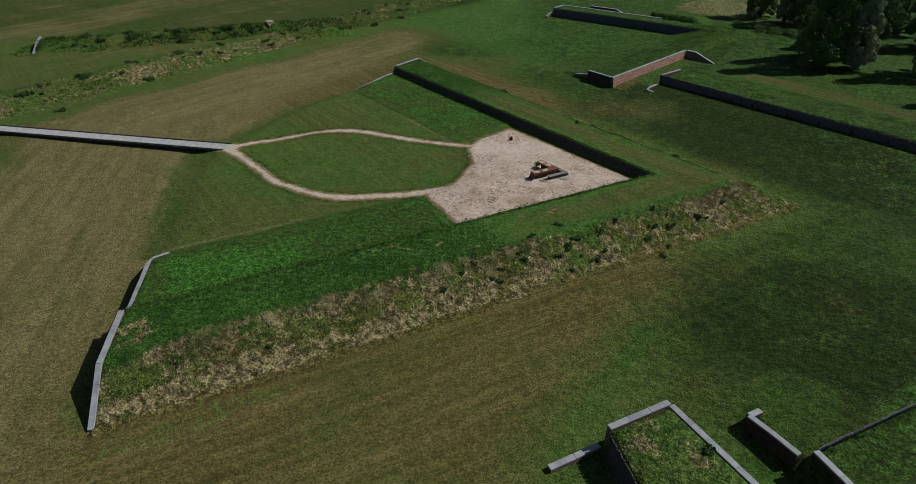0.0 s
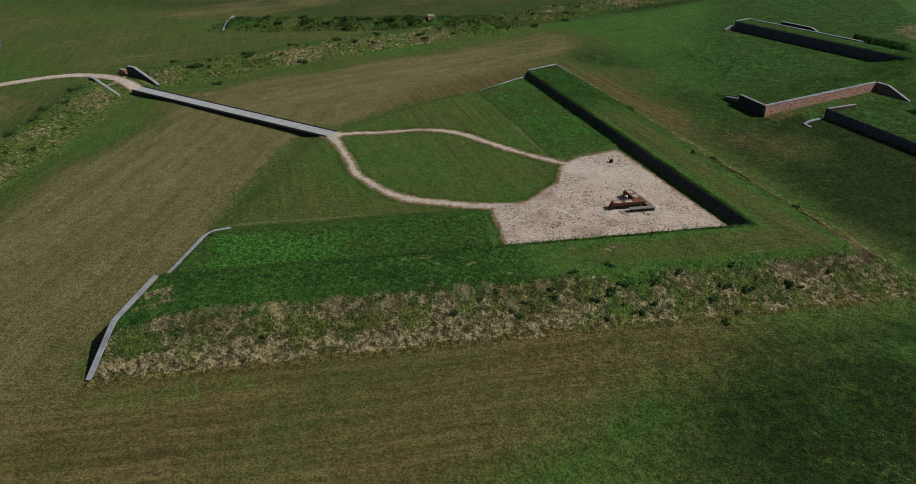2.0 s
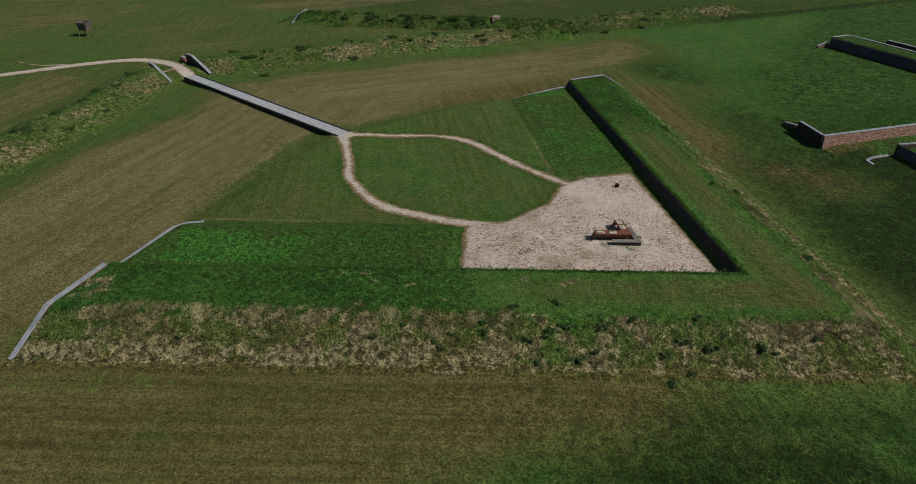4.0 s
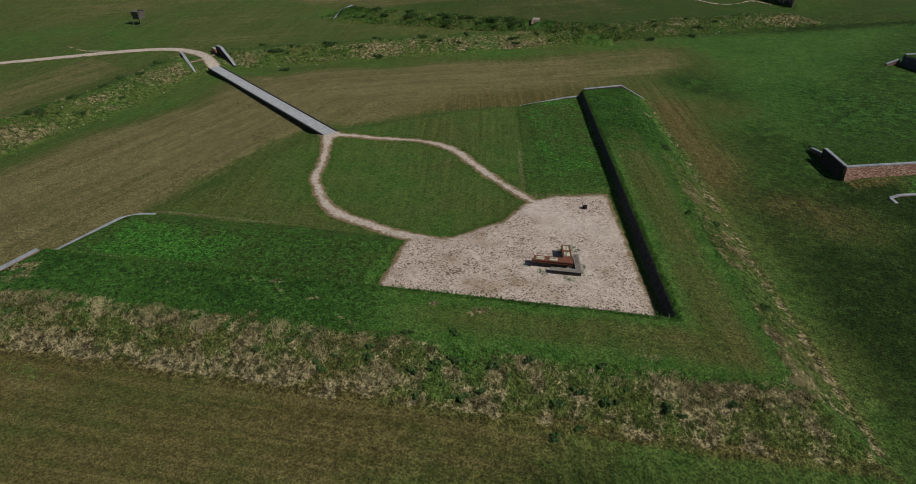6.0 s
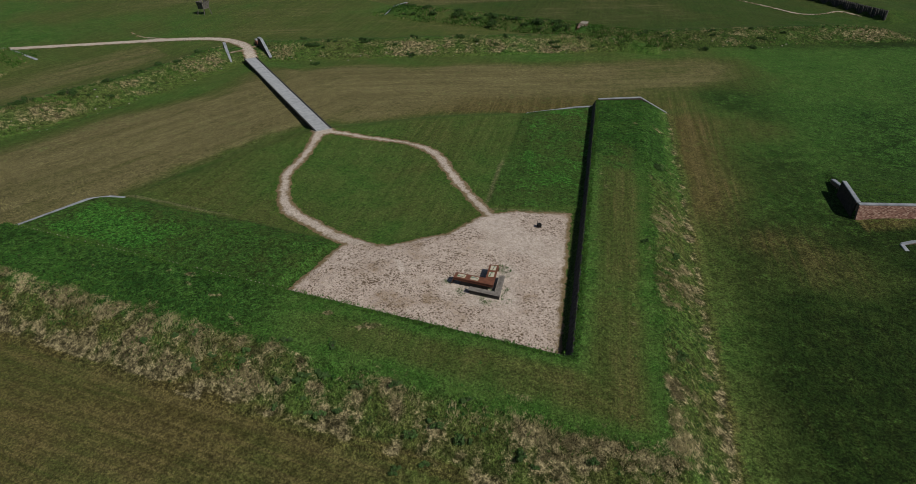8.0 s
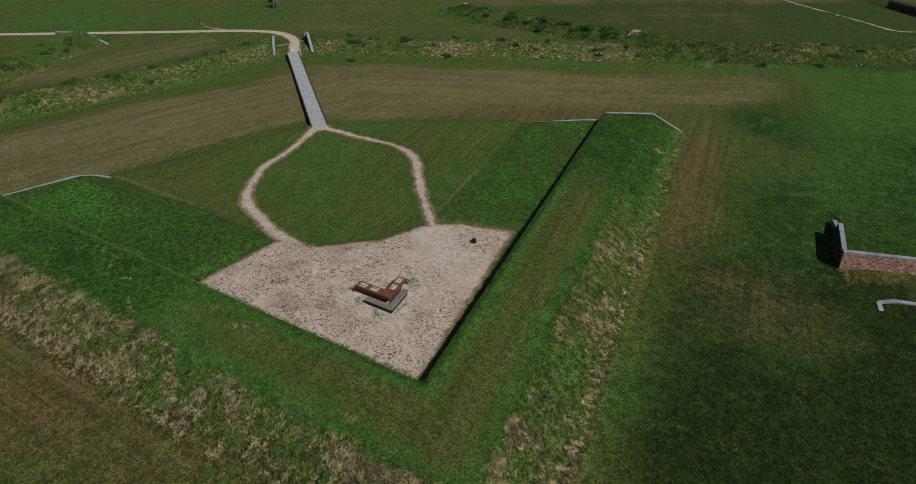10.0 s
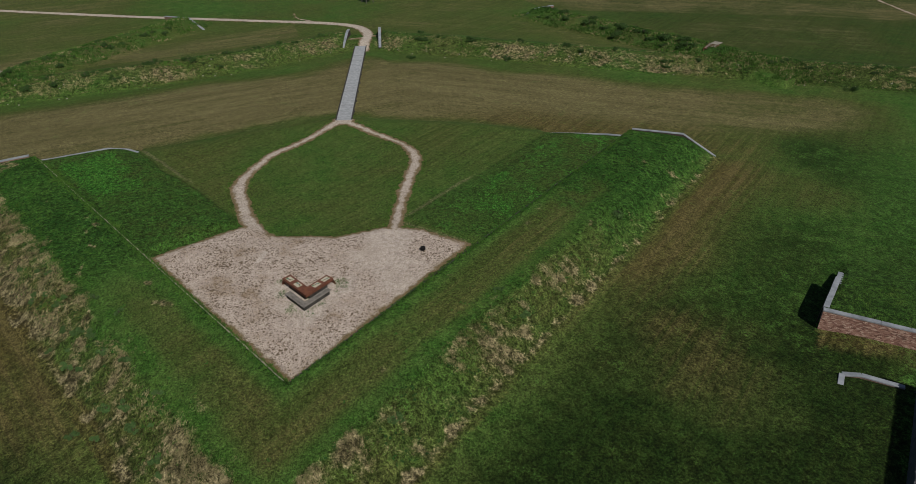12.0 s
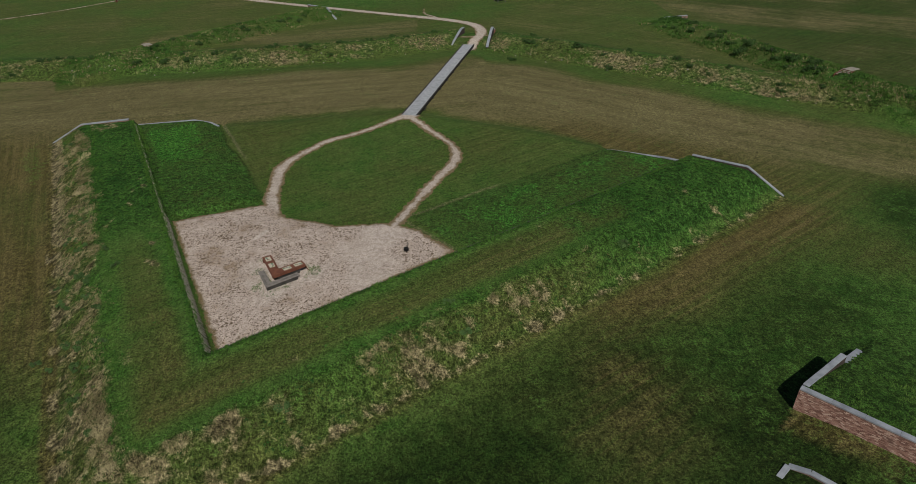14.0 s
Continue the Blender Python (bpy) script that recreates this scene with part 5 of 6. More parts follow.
def clumps(name, label, x, y, r, hue, per, leaf, mat, seed, flat=0.5):
    """Low leafy mounds, each of a few broad leaves, as one mesh."""
    rng = np.random.default_rng(seed)
    n = len(x)
    N = n * per
    i = np.repeat(np.arange(n), per)
    u = rng.normal(size=(N, 3))
    u /= np.linalg.norm(u, axis=1)[:, None]
    u[:, 2] = np.abs(u[:, 2])
    rad = r[i] * rng.uniform(0.15, 1.0, N) ** 0.6
    p = np.stack([x[i], y[i], height(x, y)[i]], -1) + u * rad[:, None] * np.array([1, 1, flat])
    a = u * 0.7 + np.array([0, 0, 0.7]) + rng.normal(size=(N, 3)) * 0.35
    a /= np.linalg.norm(a, axis=1)[:, None]
    b = np.cross(a, rng.normal(size=(N, 3)))
    b /= np.linalg.norm(b, axis=1)[:, None]
    c = np.cross(a, b)
    w = (leaf * rng.uniform(0.6, 1.3, N) * np.sqrt(r[i] / r.mean()))[:, None]
    v = np.stack([p - b * w, p + c * w * 0.6, p + b * w, p - c * w * 0.6], 1).reshape(-1, 3)
    ob = leaf_object(name, v, mat, None)
    h = np.repeat(np.clip(hue[i] + rng.normal(0, 0.07, N), 0, 1), 4)
    set_zone(ob, h, h * 0, h * 0)
    return tagged(ob, label, "weeds", kind="stuff")


LEAFY = blade_material("broad_leaves", (0.016, 0.060, 0.015), (0.042, 0.130, 0.021), (0.105, 0.260, 0.046))


def berm_leafy(x, y):
    z = zones(x, y)
    s = np.maximum(REV_L.st(x, y)[0], REV_R.st(x, y)[0])
    on = (bastion_inside(x, y) > 0.5) & (s > 0.1) & (s < 9.4)
    gap = 0.55 + 0.9 * vnoise(x, y, 1.5, 84) + 0.5 * vnoise(x, y, 0.6, 85)
    p = np.where(s < 5.6, (0.10 * smooth(2.0, 4.5, s) + smooth(0.35, 0.7, z[2])) * gap, 0.34 * gap * (1 - smooth(0.35, 0.7, z[1])) * smooth(9.4, 8.4, s))
    return np.where(on, np.clip(p, 0, 1), 0)


x, y = scatter((-26, 27, 34, 110), 9, berm_leafy, 41)
q = vnoise(x, y, 3.2, 86) * 0.6 + vnoise(x, y, 0.9, 87) * 0.4
clumps("berm_weeds", "dark green leafy weeds in clumps on the rampart", x, y, np.clip(0.17 + 0.08 * q, 0.07, 0.3), np.clip(0.30 + 0.45 * q - 0.24 * smooth(5.0, 6.5, np.maximum(REV_L.st(x, y)[0], REV_R.st(x, y)[0])), 0, 1), 12, 0.050, LEAFY, 42, 0.55)


def terrace_leafy(x, y):
    z = zones(x, y)
    s = np.maximum(REV_L.st(x, y)[0], REV_R.st(x, y)[0])
    g = growth(x, y)
    on = (bastion_inside(x, y) > 0.6) & (s < -0.6) & (court_signed(x, y) > 0.25)
    return np.where(on, np.clip(smooth(0.4, 0.6, z[2]) * (0.4 + 0.6 * g[0] + 0.7 * vnoise(x, y, 1.2, 88)), 0, 1), 0)


x, y = scatter((-27, 36, 10, 101), 9, terrace_leafy, 43)
q = vnoise(x, y, 2.6, 89) * 0.5 + vnoise(x, y, 0.8, 90) * 0.4
clumps("terrace_weeds", "bright and dark green clover and weeds on the terraces", x, y, np.clip(0.13 + 0.05 * q, 0.06, 0.22), np.clip(0.34 + 0.35 * q + 0.45 * growth(x, y)[0], 0, 1), 9, 0.042, LEAFY, 44, 0.4)


def lip(x, y):
    """Overhanging grass along the tops of the pole revetments and round the court."""
    s = np.maximum(REV_L.st(x, y)[0], REV_R.st(x, y)[0])
    c = court_signed(x, y)
    on = (bastion_inside(x, y) > 0.5)
    a = on & (s > 0.03) & (s < 0.5)
    b = on & (c > 0.0) & (c < 0.5) & (s < -0.7)
    return np.where(a, 0.75, np.where(b, 0.22, 0.0))


def between_poles(x, y):
    s, t = REV_L.st(x, y)
    return np.where((s > -0.62) & (s < 0.05) & (t > 0.3) & (t < REV_L.len - 0.3), 0.55 + 0.4 * np.cos(t * math.tau / 0.36) + 0.4 * vnoise(x, y, 0.9, 91), 0)


def outer_lip(x, y):
    out = np.zeros(x.shape, dtype=bool)
    for ln, t0, t1 in ((REV_C, 0.3, REV_C.len), (REV_G, 0.4, REV_G.len), (REV_D, 0, REV_D.len), (REV_GL, 0, REV_GL.len - 0.3)):
        s, t = ln.st(x, y)
        out |= (s > -0.02) & (s < 0.4) & (t > t0) & (t < t1)
    return np.where(out, 0.9, 0)


x, y = scatter((6, 14, 70, 152), 45, outer_lip, 33)
q = vnoise(x, y, 0.9, 57)
tufts("edge_grass", "green grass hanging over the tops of the outer palisades", x, y, 0.12 + 0.05 * q, np.clip(0.45 + 0.3 * q, 0, 1), 5, 0.025, RANK, 34, 1.2, 0.3)
x, y = scatter((-26, 36, 21, 102), 60, lip, 3)
q = vnoise(x, y, 0.9, 57)
tufts("edge_grass", "green grass hanging over the tops of the palisades", x, y, 0.14 + 0.07 * q, np.clip(0.3 + 0.3 * q, 0, 1), 5, 0.026, RANK, 13, 0.5, 0.7)


x, y = scatter((-24, 36, 20, 61), 60, between_poles, 45)
q = vnoise(x, y, 0.8, 92)
lean_z = height(x, y) + 0.12
tufts("pole_grass", "green grass growing between the palisade's poles", x, y, 0.17 + 0.06 * q, np.clip(0.35 + 0.35 * q, 0, 1), 6, 0.018, RANK, 46, 0.8, 0.4, z=lean_z)


def bank_growth(x, y):
    d = foot_distance(x, y)
    gate = np.abs(y - 80.2 + 0.24 * (x + 65)) < 4.0
    z = zones(x, y)
    return np.where((d > 0.2) & (d < 7.0) & ~gate & (y < 175), np.clip(0.10 + 0.8 * z[1] + 0.5 * vnoise(x, y, 1.8, 58), 0, 1), 0)


x, y = scatter((-80, -5, 13, 175), 9, bank_growth, 4)
q = vnoise(x, y, 2.2, 59) * 0.7 + vnoise(x, y, 0.8, 60) * 0.5
far_hue = np.clip(0.30 + 0.45 * q, 0, 1)
tufts("bank_weeds", "dry and green weeds on the far bank of the ditch", x, y, 0.26 + 0.12 * q, far_hue, 9, 0.028, DEAD, 14, 1.6, 0.2, comb=0.5)
x, y = scatter((-80, -5, 13, 175), 8, lambda x, y: bank_growth(x, y) * np.clip(0.35 + 0.9 * vnoise(x, y, 4.5, 61), 0, 1), 5)
q = vnoise(x, y, 1.5, 62)
tufts("bank_weeds", "rank green weeds on the far bank of the ditch", x, y, 0.30 + 0.12 * q, np.clip(0.3 + 0.4 * q, 0, 1), 6, 0.05, RANK, 15, 1.4, 0.5)


def mound_growth(x, y):
    best = np.full(x.shape, 99.0)
    for a, c in MOUNDS:
        best = np.minimum(best, seg_distance(x, y, a, c)[0])
    return np.where(best < 5.0, np.clip(0.5 + 0.7 * vnoise(x, y, 2.5, 63), 0, 1), 0)


x, y = scatter((-94, 14, -22, 140), 10, mound_growth, 6)
q = vnoise(x, y, 2.5, 64) * 0.8 + vnoise(x, y, 0.9, 65) * 0.4
tufts("mound_weeds", "green and straw weeds on the outwork mounds", x, y, 0.36 + 0.14 * q, np.clip(0.22 + 0.35 * q, 0, 1), 6, 0.055, RANK, 16, 1.4, 0.5)
k = q > 0.1
tufts("mound_weeds", "straw-coloured dead weeds on the outwork mounds", x[k] + 0.3, y[k] + 0.2, 0.28 + 0.10 * q[k], np.clip(0.3 + 0.6 * vnoise(x[k], y[k], 1.2, 66), 0, 1), 5, 0.045, DEAD, 17, 1.4, 0.5)


def block_growth(x, y):
    pb, tb = PASS_B.st(x, y)
    eb = END_B.st(x, y)[0]
    a = (pb > 0.3) & (pb < 7) & (eb > 0.3) & (tb > -1)
    sC, tC = REV_C.st(x, y)
    pc = PASS_C.st(x, y)[0]
    b = (sC > 0.1) & (sC < 9) & (pc > 0.35) & (tC > 20)
    gl = REV_GL.st(x, y)[0]
    pg = PASS_GL.st(x, y)[0]
    c = (gl > 0.1) & (pg > 0.35) & (y < 26.2) & (y > 14) & (Line((8.5, 25.9), (12.4, 27.5)).st(x, y)[0] > 0.35)
    sG = REV_G.st(x, y)[0]
    pr = PASS_GR.st(x, y)[0]
    e = (sG > 0.1) & (sG < 9) & (pr > 0.4) & (y < 40) & (x < 42)
    f = seg_distance(x, y, (41.5, 114.5), (51.0, 129.5))[0] < 5.0
    return np.where(a | c | f, 0.6 + 0.35 * vnoise(x, y, 1.6, 67), np.where(b | e, 0.30 + 0.5 * vnoise(x, y, 1.6, 67), 0))


x, y = scatter((6, 12, 62, 136), 20, block_growth, 7)
q = vnoise(x, y, 1.8, 68) * 0.7 + vnoise(x, y, 0.6, 69) * 0.4
tufts("parapet_grass", "long dark green grass on the cut parapets", x, y, (0.15 + 0.05 * q) * np.where(y > 112, 1.3, 1.0), np.clip(0.55 + 0.42 * q, 0, 1), 8, 0.018, RANK, 18, 1.8, 0.2, comb=0.4)


def lawn(x, y):
    z = height(x, y)
    s = np.maximum(REV_L.st(x, y)[0], REV_R.st(x, y)[0])
    ok = (z < -1.45) | ((s < -0.8) & (bastion_inside(x, y) > 0.6))
    return np.where(ok & (court_signed(x, y) > 0.1), (0.55 + 0.4 * vnoise(x, y, 1.1, 70)) * np.where(zones(x, y)[0] > 0.5, 0.35, 1.0), 0)


x, y = scatter((-32, 14, 46, 112), 11, lawn, 8)
q = vnoise(x, y, 3.0, 71) * 0.5 + vnoise(x, y, 0.6, 72) * 0.5
zz = zones(x, y)
tufts("lawn_tufts", "short uneven tufts in the mown grass", x, y, 0.055 + 0.025 * q, np.clip(0.15 + 0.75 * zz[0] - 0.3 * zz[3] + 0.3 * q, 0, 1), 3, 0.030, SHORT, 19, 2.2, 0.4)

# dark weeds rooted in the gravel
x, y = scatter((-1, 50, 19, 76), 8.0, lambda x, y: np.where(court_signed(x, y) < -0.4, np.clip(0.45 + 0.8 * vnoise(x, y, 3.0, 73), 0, 1), 0), 9)
q = vnoise(x, y, 0.7, 74)
tufts("gravel_weeds", "small dark weeds sprouting in the gravel", x, y, 0.085 + 0.04 * q + 0.05 * (vnoise(x, y, 0.3, 75) > 0.6), np.clip(0.3 + 0.4 * q, 0, 1), 7, 0.022, blade_material("gravel_weed", (0.045, 0.036, 0.02), (0.08, 0.058, 0.03), (0.06, 0.07, 0.026)), 20, 1.2, 0.2)


def round_table(x, y):
    d = np.minimum(poly_distance(x, y, [(7.9, 60.7), (10.8, 62.1), (9.1, 64.4)], False), poly_distance(x, y, [(9.6, 60.7), (11.8, 61.7), (10.2, 63.9)], False))
    return np.where((d > 0.1) & (d < 0.9), np.clip(0.30 + 0.9 * vnoise(x, y, 0.9, 77), 0, 1), 0)


x, y = scatter((6, 59, 14, 67), 46, round_table, 35)
q = vnoise(x, y, 0.5, 78)
tufts("table_weeds", "green weeds round the feet of the display table", x, y, 0.19 + 0.08 * q, np.clip(0.25 + 0.4 * q, 0, 1), 7, 0.020, RANK, 36, 1.2, 0.35)


x, y = scatter((6, 59, 14, 67), 26, round_table, 47)
q = vnoise(x, y, 0.5, 93)
clumps("table_weeds", "low green weeds round the feet of the display table", x, y, 0.14 + 0.05 * q, np.clip(0.22 + 0.3 * q, 0, 1), 10, 0.04, LEAFY, 48, 0.6)


# ---- bushes, thistles and trees ----
def leaf_cloud(centres, radii, per, size, seed, flat=0.75):
    """Small two-triangle leaves spread through lumps of crown."""
    rng = np.random.default_rng(seed)
    vs = []
    for (c, r) in zip(centres, radii):
        u = rng.normal(size=(per, 3))
        u /= np.linalg.norm(u, axis=1)[:, None]
        rad = r * rng.uniform(0.45, 1.08, per) ** 0.6
        p = np.array(c) + u * rad[:, None] * np.array([1, 1, flat])
        a = u * 0.6 + rng.normal(size=(per, 3)) * 0.6
        a /= np.linalg.norm(a, axis=1)[:, None]
        b = np.cross(a, rng.normal(size=(per, 3)))
        b /= np.linalg.norm(b, axis=1)[:, None]
        cc = np.cross(a, b)
        w = size * rng.uniform(0.6, 1.3, per)[:, None]
        vs.append(np.stack([p - b * w, p + cc * w * 0.55, p + b * w, p - cc * w * 0.55], 1))
    v = np.concatenate(vs)
    return v.reshape(-1, 3)


def foliage(name, a, b):
    k = Mat(name, 0.8)
    c = k.mix(k.island(), a, b)
    c = k.mix(0.7, c, k.mix(k.ramp(k.noise(0.6, 3.0), 0.3, 0.7), (0.55, 0.55, 0.55), (1.0, 1.0, 1.0)), "MULTIPLY")
    return k.done(c)


BUSH_LEAF = foliage("bush_leaf", (0.024, 0.062, 0.013), (0.055, 0.110, 0.024))
THISTLE_LEAF = foliage("thistle_leaf", (0.038, 0.088, 0.022), (0.085, 0.150, 0.044))
TREE_LEAF = foliage("tree_leaf", (0.040, 0.10, 0.022), (0.11, 0.19, 0.05))
# paler leaf with sunlight painted into its colour
SUNLIT_LEAF = foliage("willow_leaf", (0.15, 0.21, 0.12), (0.30, 0.36, 0.22))
BARK = plain_material("bark", (0.05, 0.042, 0.033), (0.12, 0.10, 0.08), 3.0, 0.95)


def bush(label, x, y, r, seed, leaf=BUSH_LEAF, name="bush", category="bush", group="bushes on the banks"):
    rnd = random.Random(seed)
    ob = thing(name, label, category, x, y, None, rnd.uniform(0, 360), group)
    cs = [(rnd.uniform(-1.0, 1.0) * r, rnd.uniform(-0.6, 0.6) * r, r * rnd.uniform(0.05, 0.4)) for _ in range(9)]
    rs = [r * rnd.uniform(0.2, 0.5) for _ in cs]
    leaf_object("foliage", leaf_cloud(cs, rs, int(45 + 60 * min(r, 1.5)), 0.05 + 0.035 * r, seed), leaf, ob)
    bm = bmesh.new()
    for k in range(5):
        a = rnd.uniform(0, math.tau)
        m = pose(0, 0, -0.1) @ Matrix.Rotation(rnd.uniform(0.1, 0.7), 4, Vector((math.cos(a), math.sin(a), 0)))
        bmesh.ops.create_cone(bm, segments=5, radius1=0.03, radius2=0.012, depth=r * 0.8, matrix=m @ Matrix.Translation((0, 0, r * 0.4)))
    part("stem", bm, BARK, ob)
    return ob


for i, (bx, by, br) in enumerate(((-57.0, 98.0, 1.1), (-55.4, 86.5, 0.8), (-61.4, 90.8, 0.6), (-49.0, 101.4, 0.9), (-47.6, 111.4, 0.8), (-53.7, 105.2, 0.6), (-67.0, 91.5, 0.7),
                                  (-60.9, 46.2, 1.1), (-60.8, 51.4, 1.0), (-56.1, 41.0, 0.7), (-53.4, 25.4, 0.8), (-62.9, 57.2, 0.7), (-67.2, 66.0, 0.7), (-70.4, 73.5, 0.8),
                                  (-17.4, 140.8, 0.9), (-12.5, 148.2, 0.8), (-55.5, 33.0, 1.0), (-55.0, 29.5, 0.8), (-64.5, 62.0, 0.6), (-42.5, 117.5, 0.7), (-36.0, 122.4, 0.7))):
    bush("low dark green bush on the weedy bank", bx, by, br, 100 + i)
for i, (bx, by, br) in enumerate(((-74.0, 119.9, 1.0), (-68.4, 120.8, 1.2), (-61.2, 123.6, 1.1), (-59.3, 121.7, 1.3), (-53.0, 125.0, 1.2), (-51.4, 122.8, 1.3), (-48.5, 126.4, 1.0), (-44.1, 127.6, 1.3),
                                  (-41.2, 129.2, 1.1), (-39.0, 128.4, 1.2), (-65.0, 119.6, 0.9), (-82.0, 46.5, 0.8), (-73.0, 38.5, 0.7), (-66.0, 30.5, 0.8))):
    bush("dark green shrub growing on the outwork mound", bx, by, br, 200 + i, group="shrubs on the mounds")
mound_rnd = random.Random(77)
for i in range(34):
    u, v = mound_rnd.random(), mound_rnd.uniform(-1.5, 3.6)
    (ax, ay), (cx, cy) = MOUNDS[0]
    ln = Line((ax, ay), (cx, cy))
    c = ln.at(ln.len * (0.08 + 0.9 * u), v)
    bush("dark green shrub growing on the outwork mound", c[0], c[1], mound_rnd.uniform(0.3, 0.7), 1500 + i, group="shrubs on the mounds")
for i in range(16):
    ln = Line(*MOUNDS[2])
    c = ln.at(ln.len * (0.1 + 0.9 * mound_rnd.random()), -mound_rnd.uniform(-1.5, 3.0))
    bush("low dark shrub growing on the outwork mound", c[0], c[1], mound_rnd.uniform(0.35, 0.8), 540 + i, group="shrubs on the mounds")
for i in range(60):
    by = mound_rnd.uniform(6, 168)
    if abs(by - 80) < 5:
        continue
    bx = float(np.interp(by, FOOT_Y, FOOT_X)) - mound_rnd.uniform(1.5, 7.5)
    bush("low dark green bush on the weedy bank", bx, by, mound_rnd.uniform(0.25, 0.7), 600 + i)
for i, (bx, by, br) in enumerate(((6.4, 47.6, 0.42), (8.9, 49.5, 0.4), (5.4, 44.8, 0.4), (8.4, 45.7, 0.38), (9.4, 46.6, 0.4), (12.0, 46.4, 0.45), (9.5, 44.8, 0.3), (12.5, 48.9, 0.5), (14.2, 50.5, 0.45), (19.5, 51.2, 0.5),
                                  (18.8, 48.9, 0.35), (17.9, 47.5, 0.4), (17.0, 49.4, 0.45), (17.7, 50.6, 0.5), (22.5, 52.8, 0.5), (1.2, 43.5, 0.35), (-1.2, 40.9, 0.3), (-13.0, 34.5, 0.35), (-18.4, 32.5, 0.4), (25.5, 55.0, 0.45),
                                  (6.6, 89.8, 0.8), (24.2, 65.5, 0.5), (17.0, 76.5, 0.5), (14.8, 75.4, 0.4), (13.6, 24.2, 0.5))):
    bush("dark green thistle clump in the dry grass", bx, by, br * 0.8, 300 + i, THISTLE_LEAF, "thistle", "weed", "thistles on the slopes")


for i in range(16):
    c = REV_L.at(mound_rnd.uniform(20, 50), mound_rnd.uniform(5.6, 8.8))
    bush("dark green thistle clump in the dry grass", c[0], c[1], mound_rnd.uniform(0.16, 0.32), 900 + i, THISTLE_LEAF, "thistle", "weed", "thistles on the slopes")


def rubble():
    """Pale stones scattered along the foot of the far bank."""
    rnd = random.Random(8)
    verts, faces = [], []
    for _ in range(90):
        by = rnd.uniform(8, 166)
        if abs(by - 80) < 5:
            continue
        bx = float(np.interp(by, FOOT_Y, FOOT_X)) - rnd.choice((rnd.uniform(-1.5, 1.0), rnd.uniform(0.5, 5.0)))
        bz, r = ground_z(bx, by), rnd.uniform(0.05, 0.16)
        bm = bmesh.new()
        bmesh.ops.create_icosphere(bm, subdivisions=1, radius=r, matrix=Matrix.Translation((bx, by, bz + r * 0.25)) @ Matrix.Diagonal((rnd.uniform(0.8, 1.6), 1, 0.7, 1)))
        k = len(verts)
        verts += [tuple(v.co + Vector((rnd.uniform(-1, 1), rnd.uniform(-1, 1), rnd.uniform(-1, 1))) * r * 0.22) for v in bm.verts]
        bm.verts.index_update()
        faces += [tuple(k + v.index for v in f.verts) for f in bm.faces]
        bm.free()
    return tagged(make("rubble", verts, faces, PALE), "pale stones scattered on the far bank", "rubble", kind="stuff")


rubble()


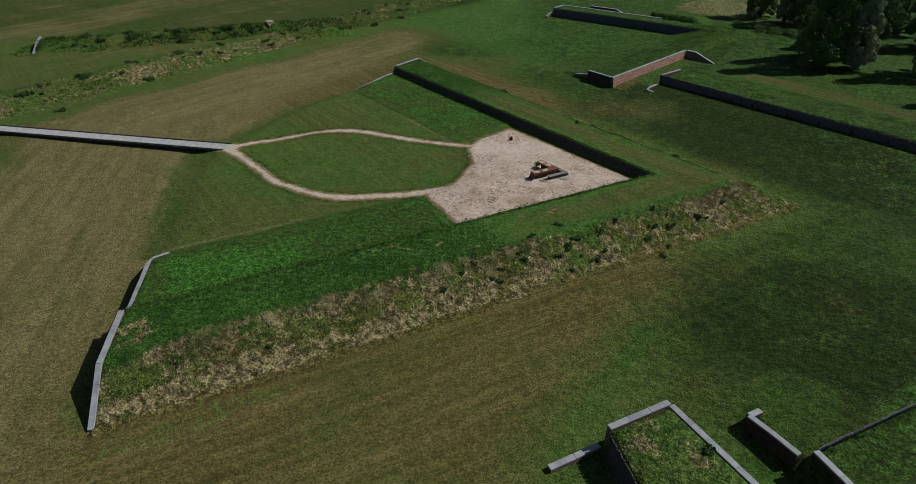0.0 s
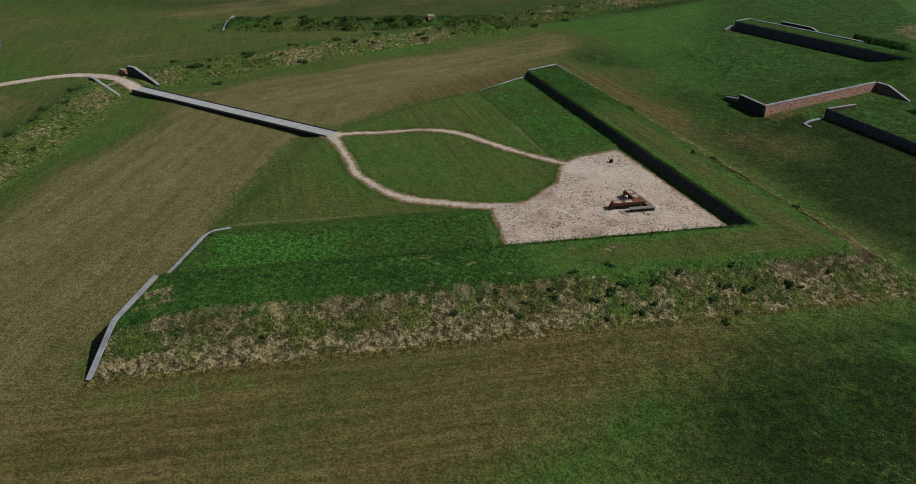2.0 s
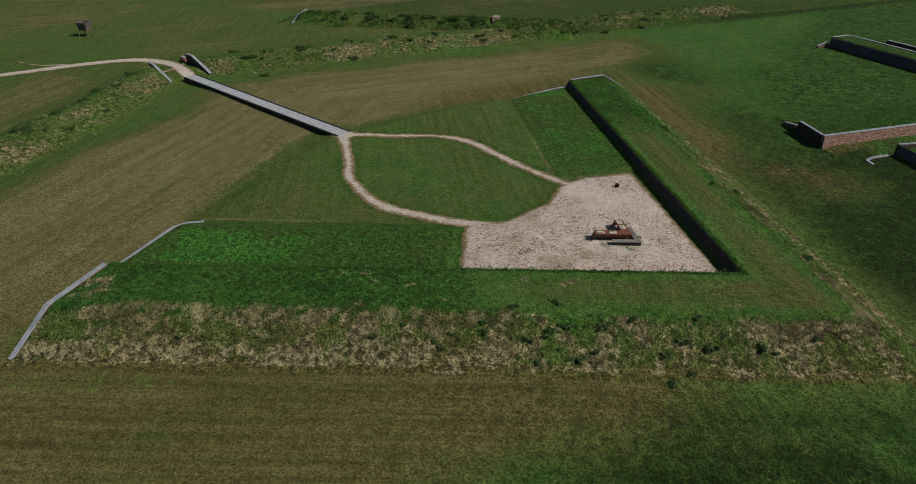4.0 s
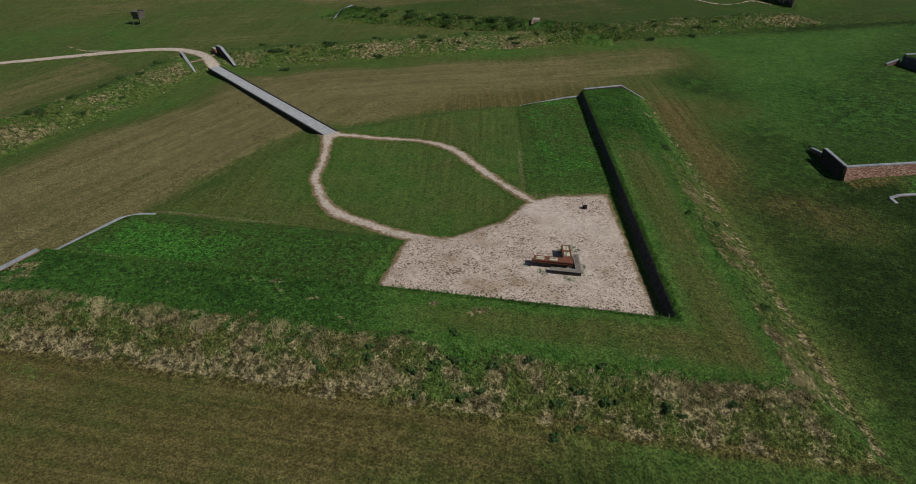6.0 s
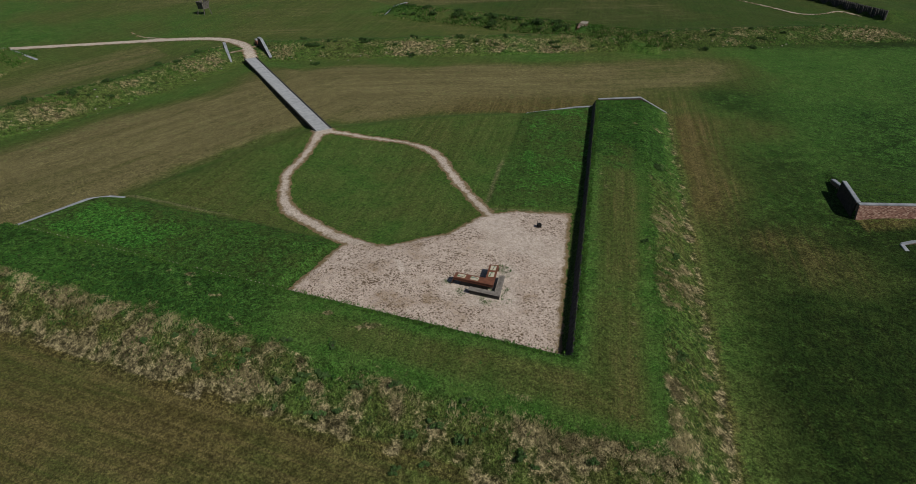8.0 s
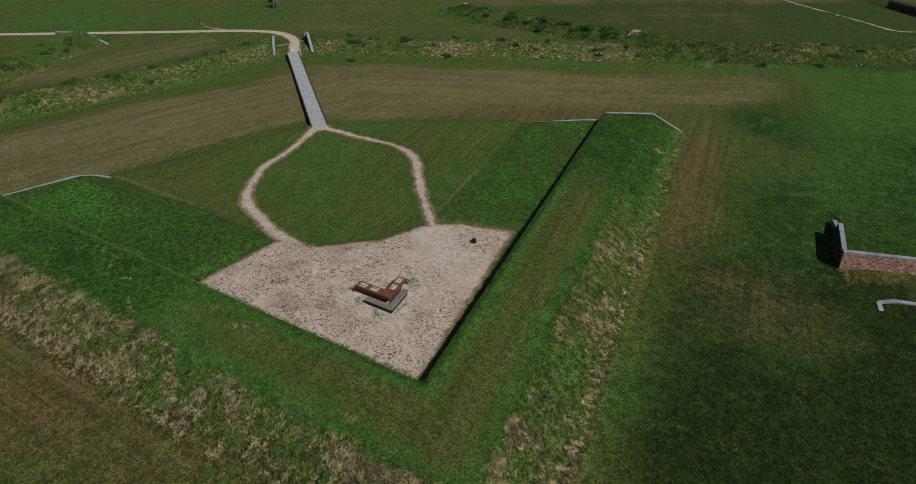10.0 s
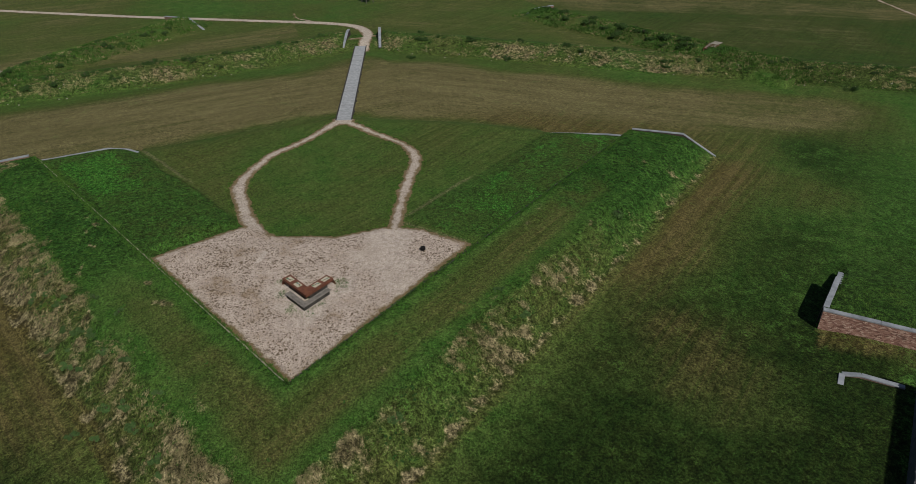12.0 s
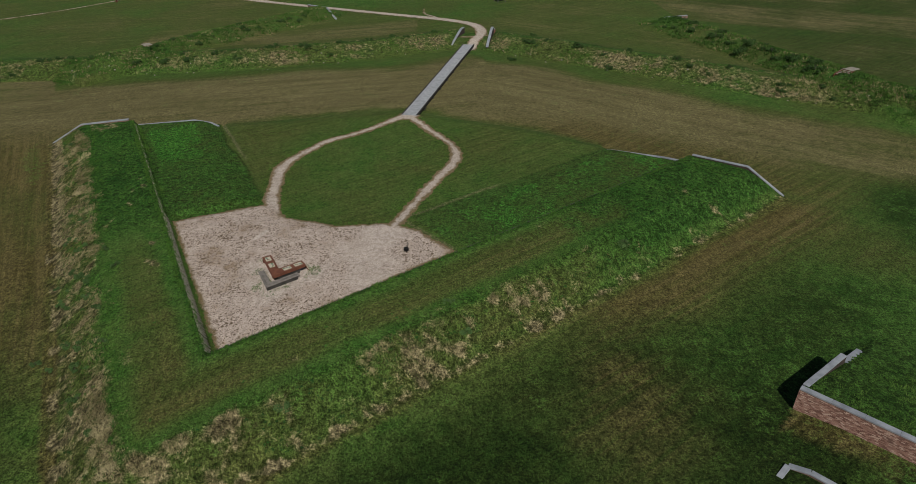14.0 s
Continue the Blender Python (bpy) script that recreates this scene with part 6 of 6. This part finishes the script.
def tree(label, x, y, tall, wide, seed, leaf, low=0.05, per=430, leafsize=0.15):
    """A tapered trunk with limbs and a ragged crown of small leaves."""
    rnd = random.Random(seed)
    ob = thing("tree", label, "tree", x, y, None, rnd.uniform(0, 360), "trees beyond the ring")
    bm = bmesh.new()

    def limb(a, b, ra, rb):
        d = Vector(b) - Vector(a)
        m = Matrix.Translation(Vector(a) + d / 2) @ d.to_track_quat("Z", "Y").to_matrix().to_4x4()
        bmesh.ops.create_cone(bm, cap_ends=True, segments=7, radius1=ra, radius2=rb, depth=d.length * 1.04, matrix=m)
    pts = [Vector((0, 0, -0.3))]
    for k in range(1, 6):
        pts.append(Vector((rnd.uniform(-0.3, 0.3), rnd.uniform(-0.3, 0.3), tall * 0.17 * k)))
    for k in range(5):
        limb(pts[k], pts[k + 1], 0.42 * (1 - k / 6), 0.42 * (1 - (k + 1) / 6))
    cs, rs = [], []
    n = int(44 + tall * 2.2)
    for k in range(n):
        h = tall * (low + (1 - low) * (k + 0.5) / n)
        f = math.sin(min(1.0, (h / tall) * 1.15 + 0.18) * math.pi) ** 0.6
        a = k * 2.4 + rnd.uniform(-0.5, 0.5)
        r = wide / 2 * max(0.18, f) * rnd.uniform(0.45, 1.0)
        c = Vector((r * math.cos(a), r * math.sin(a), h))
        stem = pts[min(5, max(1, int(h / (tall * 0.17))))]
        limb((stem.x, stem.y, max(0.5, h - r * 0.7)), c, 0.10, 0.03)
        cs.append(tuple(c))
        rs.append(rnd.uniform(0.7, 1.35) * (0.08 * wide + 0.35))
    part("trunk", bm, BARK, ob)
    leaf_object("crown", leaf_cloud(cs, rs, per, leafsize, seed, 0.9), leaf, ob)
    return ob


DARKTREE = "tall dark green tree with foliage down to the ground"
tree(DARKTREE, 60.2, 105.8, 17.0, 9.0, 1, TREE_LEAF)
tree(DARKTREE, 63.5, 112.0, 16.0, 8.0, 2, TREE_LEAF)
# narrow tree added for the dark tree's sunlit edge, light painted into its leaves
tree("grey-green tree with leaves coloured pale as if sunlit", 65.0, 104.4, 16.0, 4.8, 3, SUNLIT_LEAF)
tree(DARKTREE, 67.0, 147.0, 13.0, 7.0, 4, TREE_LEAF)
tree(DARKTREE, 73.0, 138.5, 14.0, 8.0, 5, TREE_LEAF)
tree("grey-green tree with leaves coloured pale as if sunlit", 69.5, 141.0, 11.0, 4.0, 6, SUNLIT_LEAF, 0.1)
tree(DARKTREE, 79.0, 124.0, 15.0, 8.0, 7, TREE_LEAF)
tree(DARKTREE, 74.0, 121.0, 14.0, 6.5, 12, TREE_LEAF)
tree("broad green tree with a ragged crown", 86.0, 118.0, 15.0, 8.0, 8, TREE_LEAF)
tree(DARKTREE, 76.5, 100.5, 17.0, 9.0, 9, TREE_LEAF)
tree(DARKTREE, 88.0, 131.0, 15.0, 9.0, 10, TREE_LEAF)
tree(DARKTREE, 78.0, 88.0, 15.0, 8.0, 11, TREE_LEAF)
for i, (bx, by, br) in enumerate(((61.5, 134.0, 2.2), (64.5, 131.0, 2.0), (66.5, 128.0, 2.2), (59.5, 137.5, 1.8), (68.5, 124.5, 2.2), (65.0, 121.5, 1.8), (70.0, 121.0, 2.0), (62.0, 118.0, 1.5))):
    bush("leafy green shrub at the wood's edge", bx, by, br, 400 + i, TREE_LEAF, group="shrubs at the wood's edge")
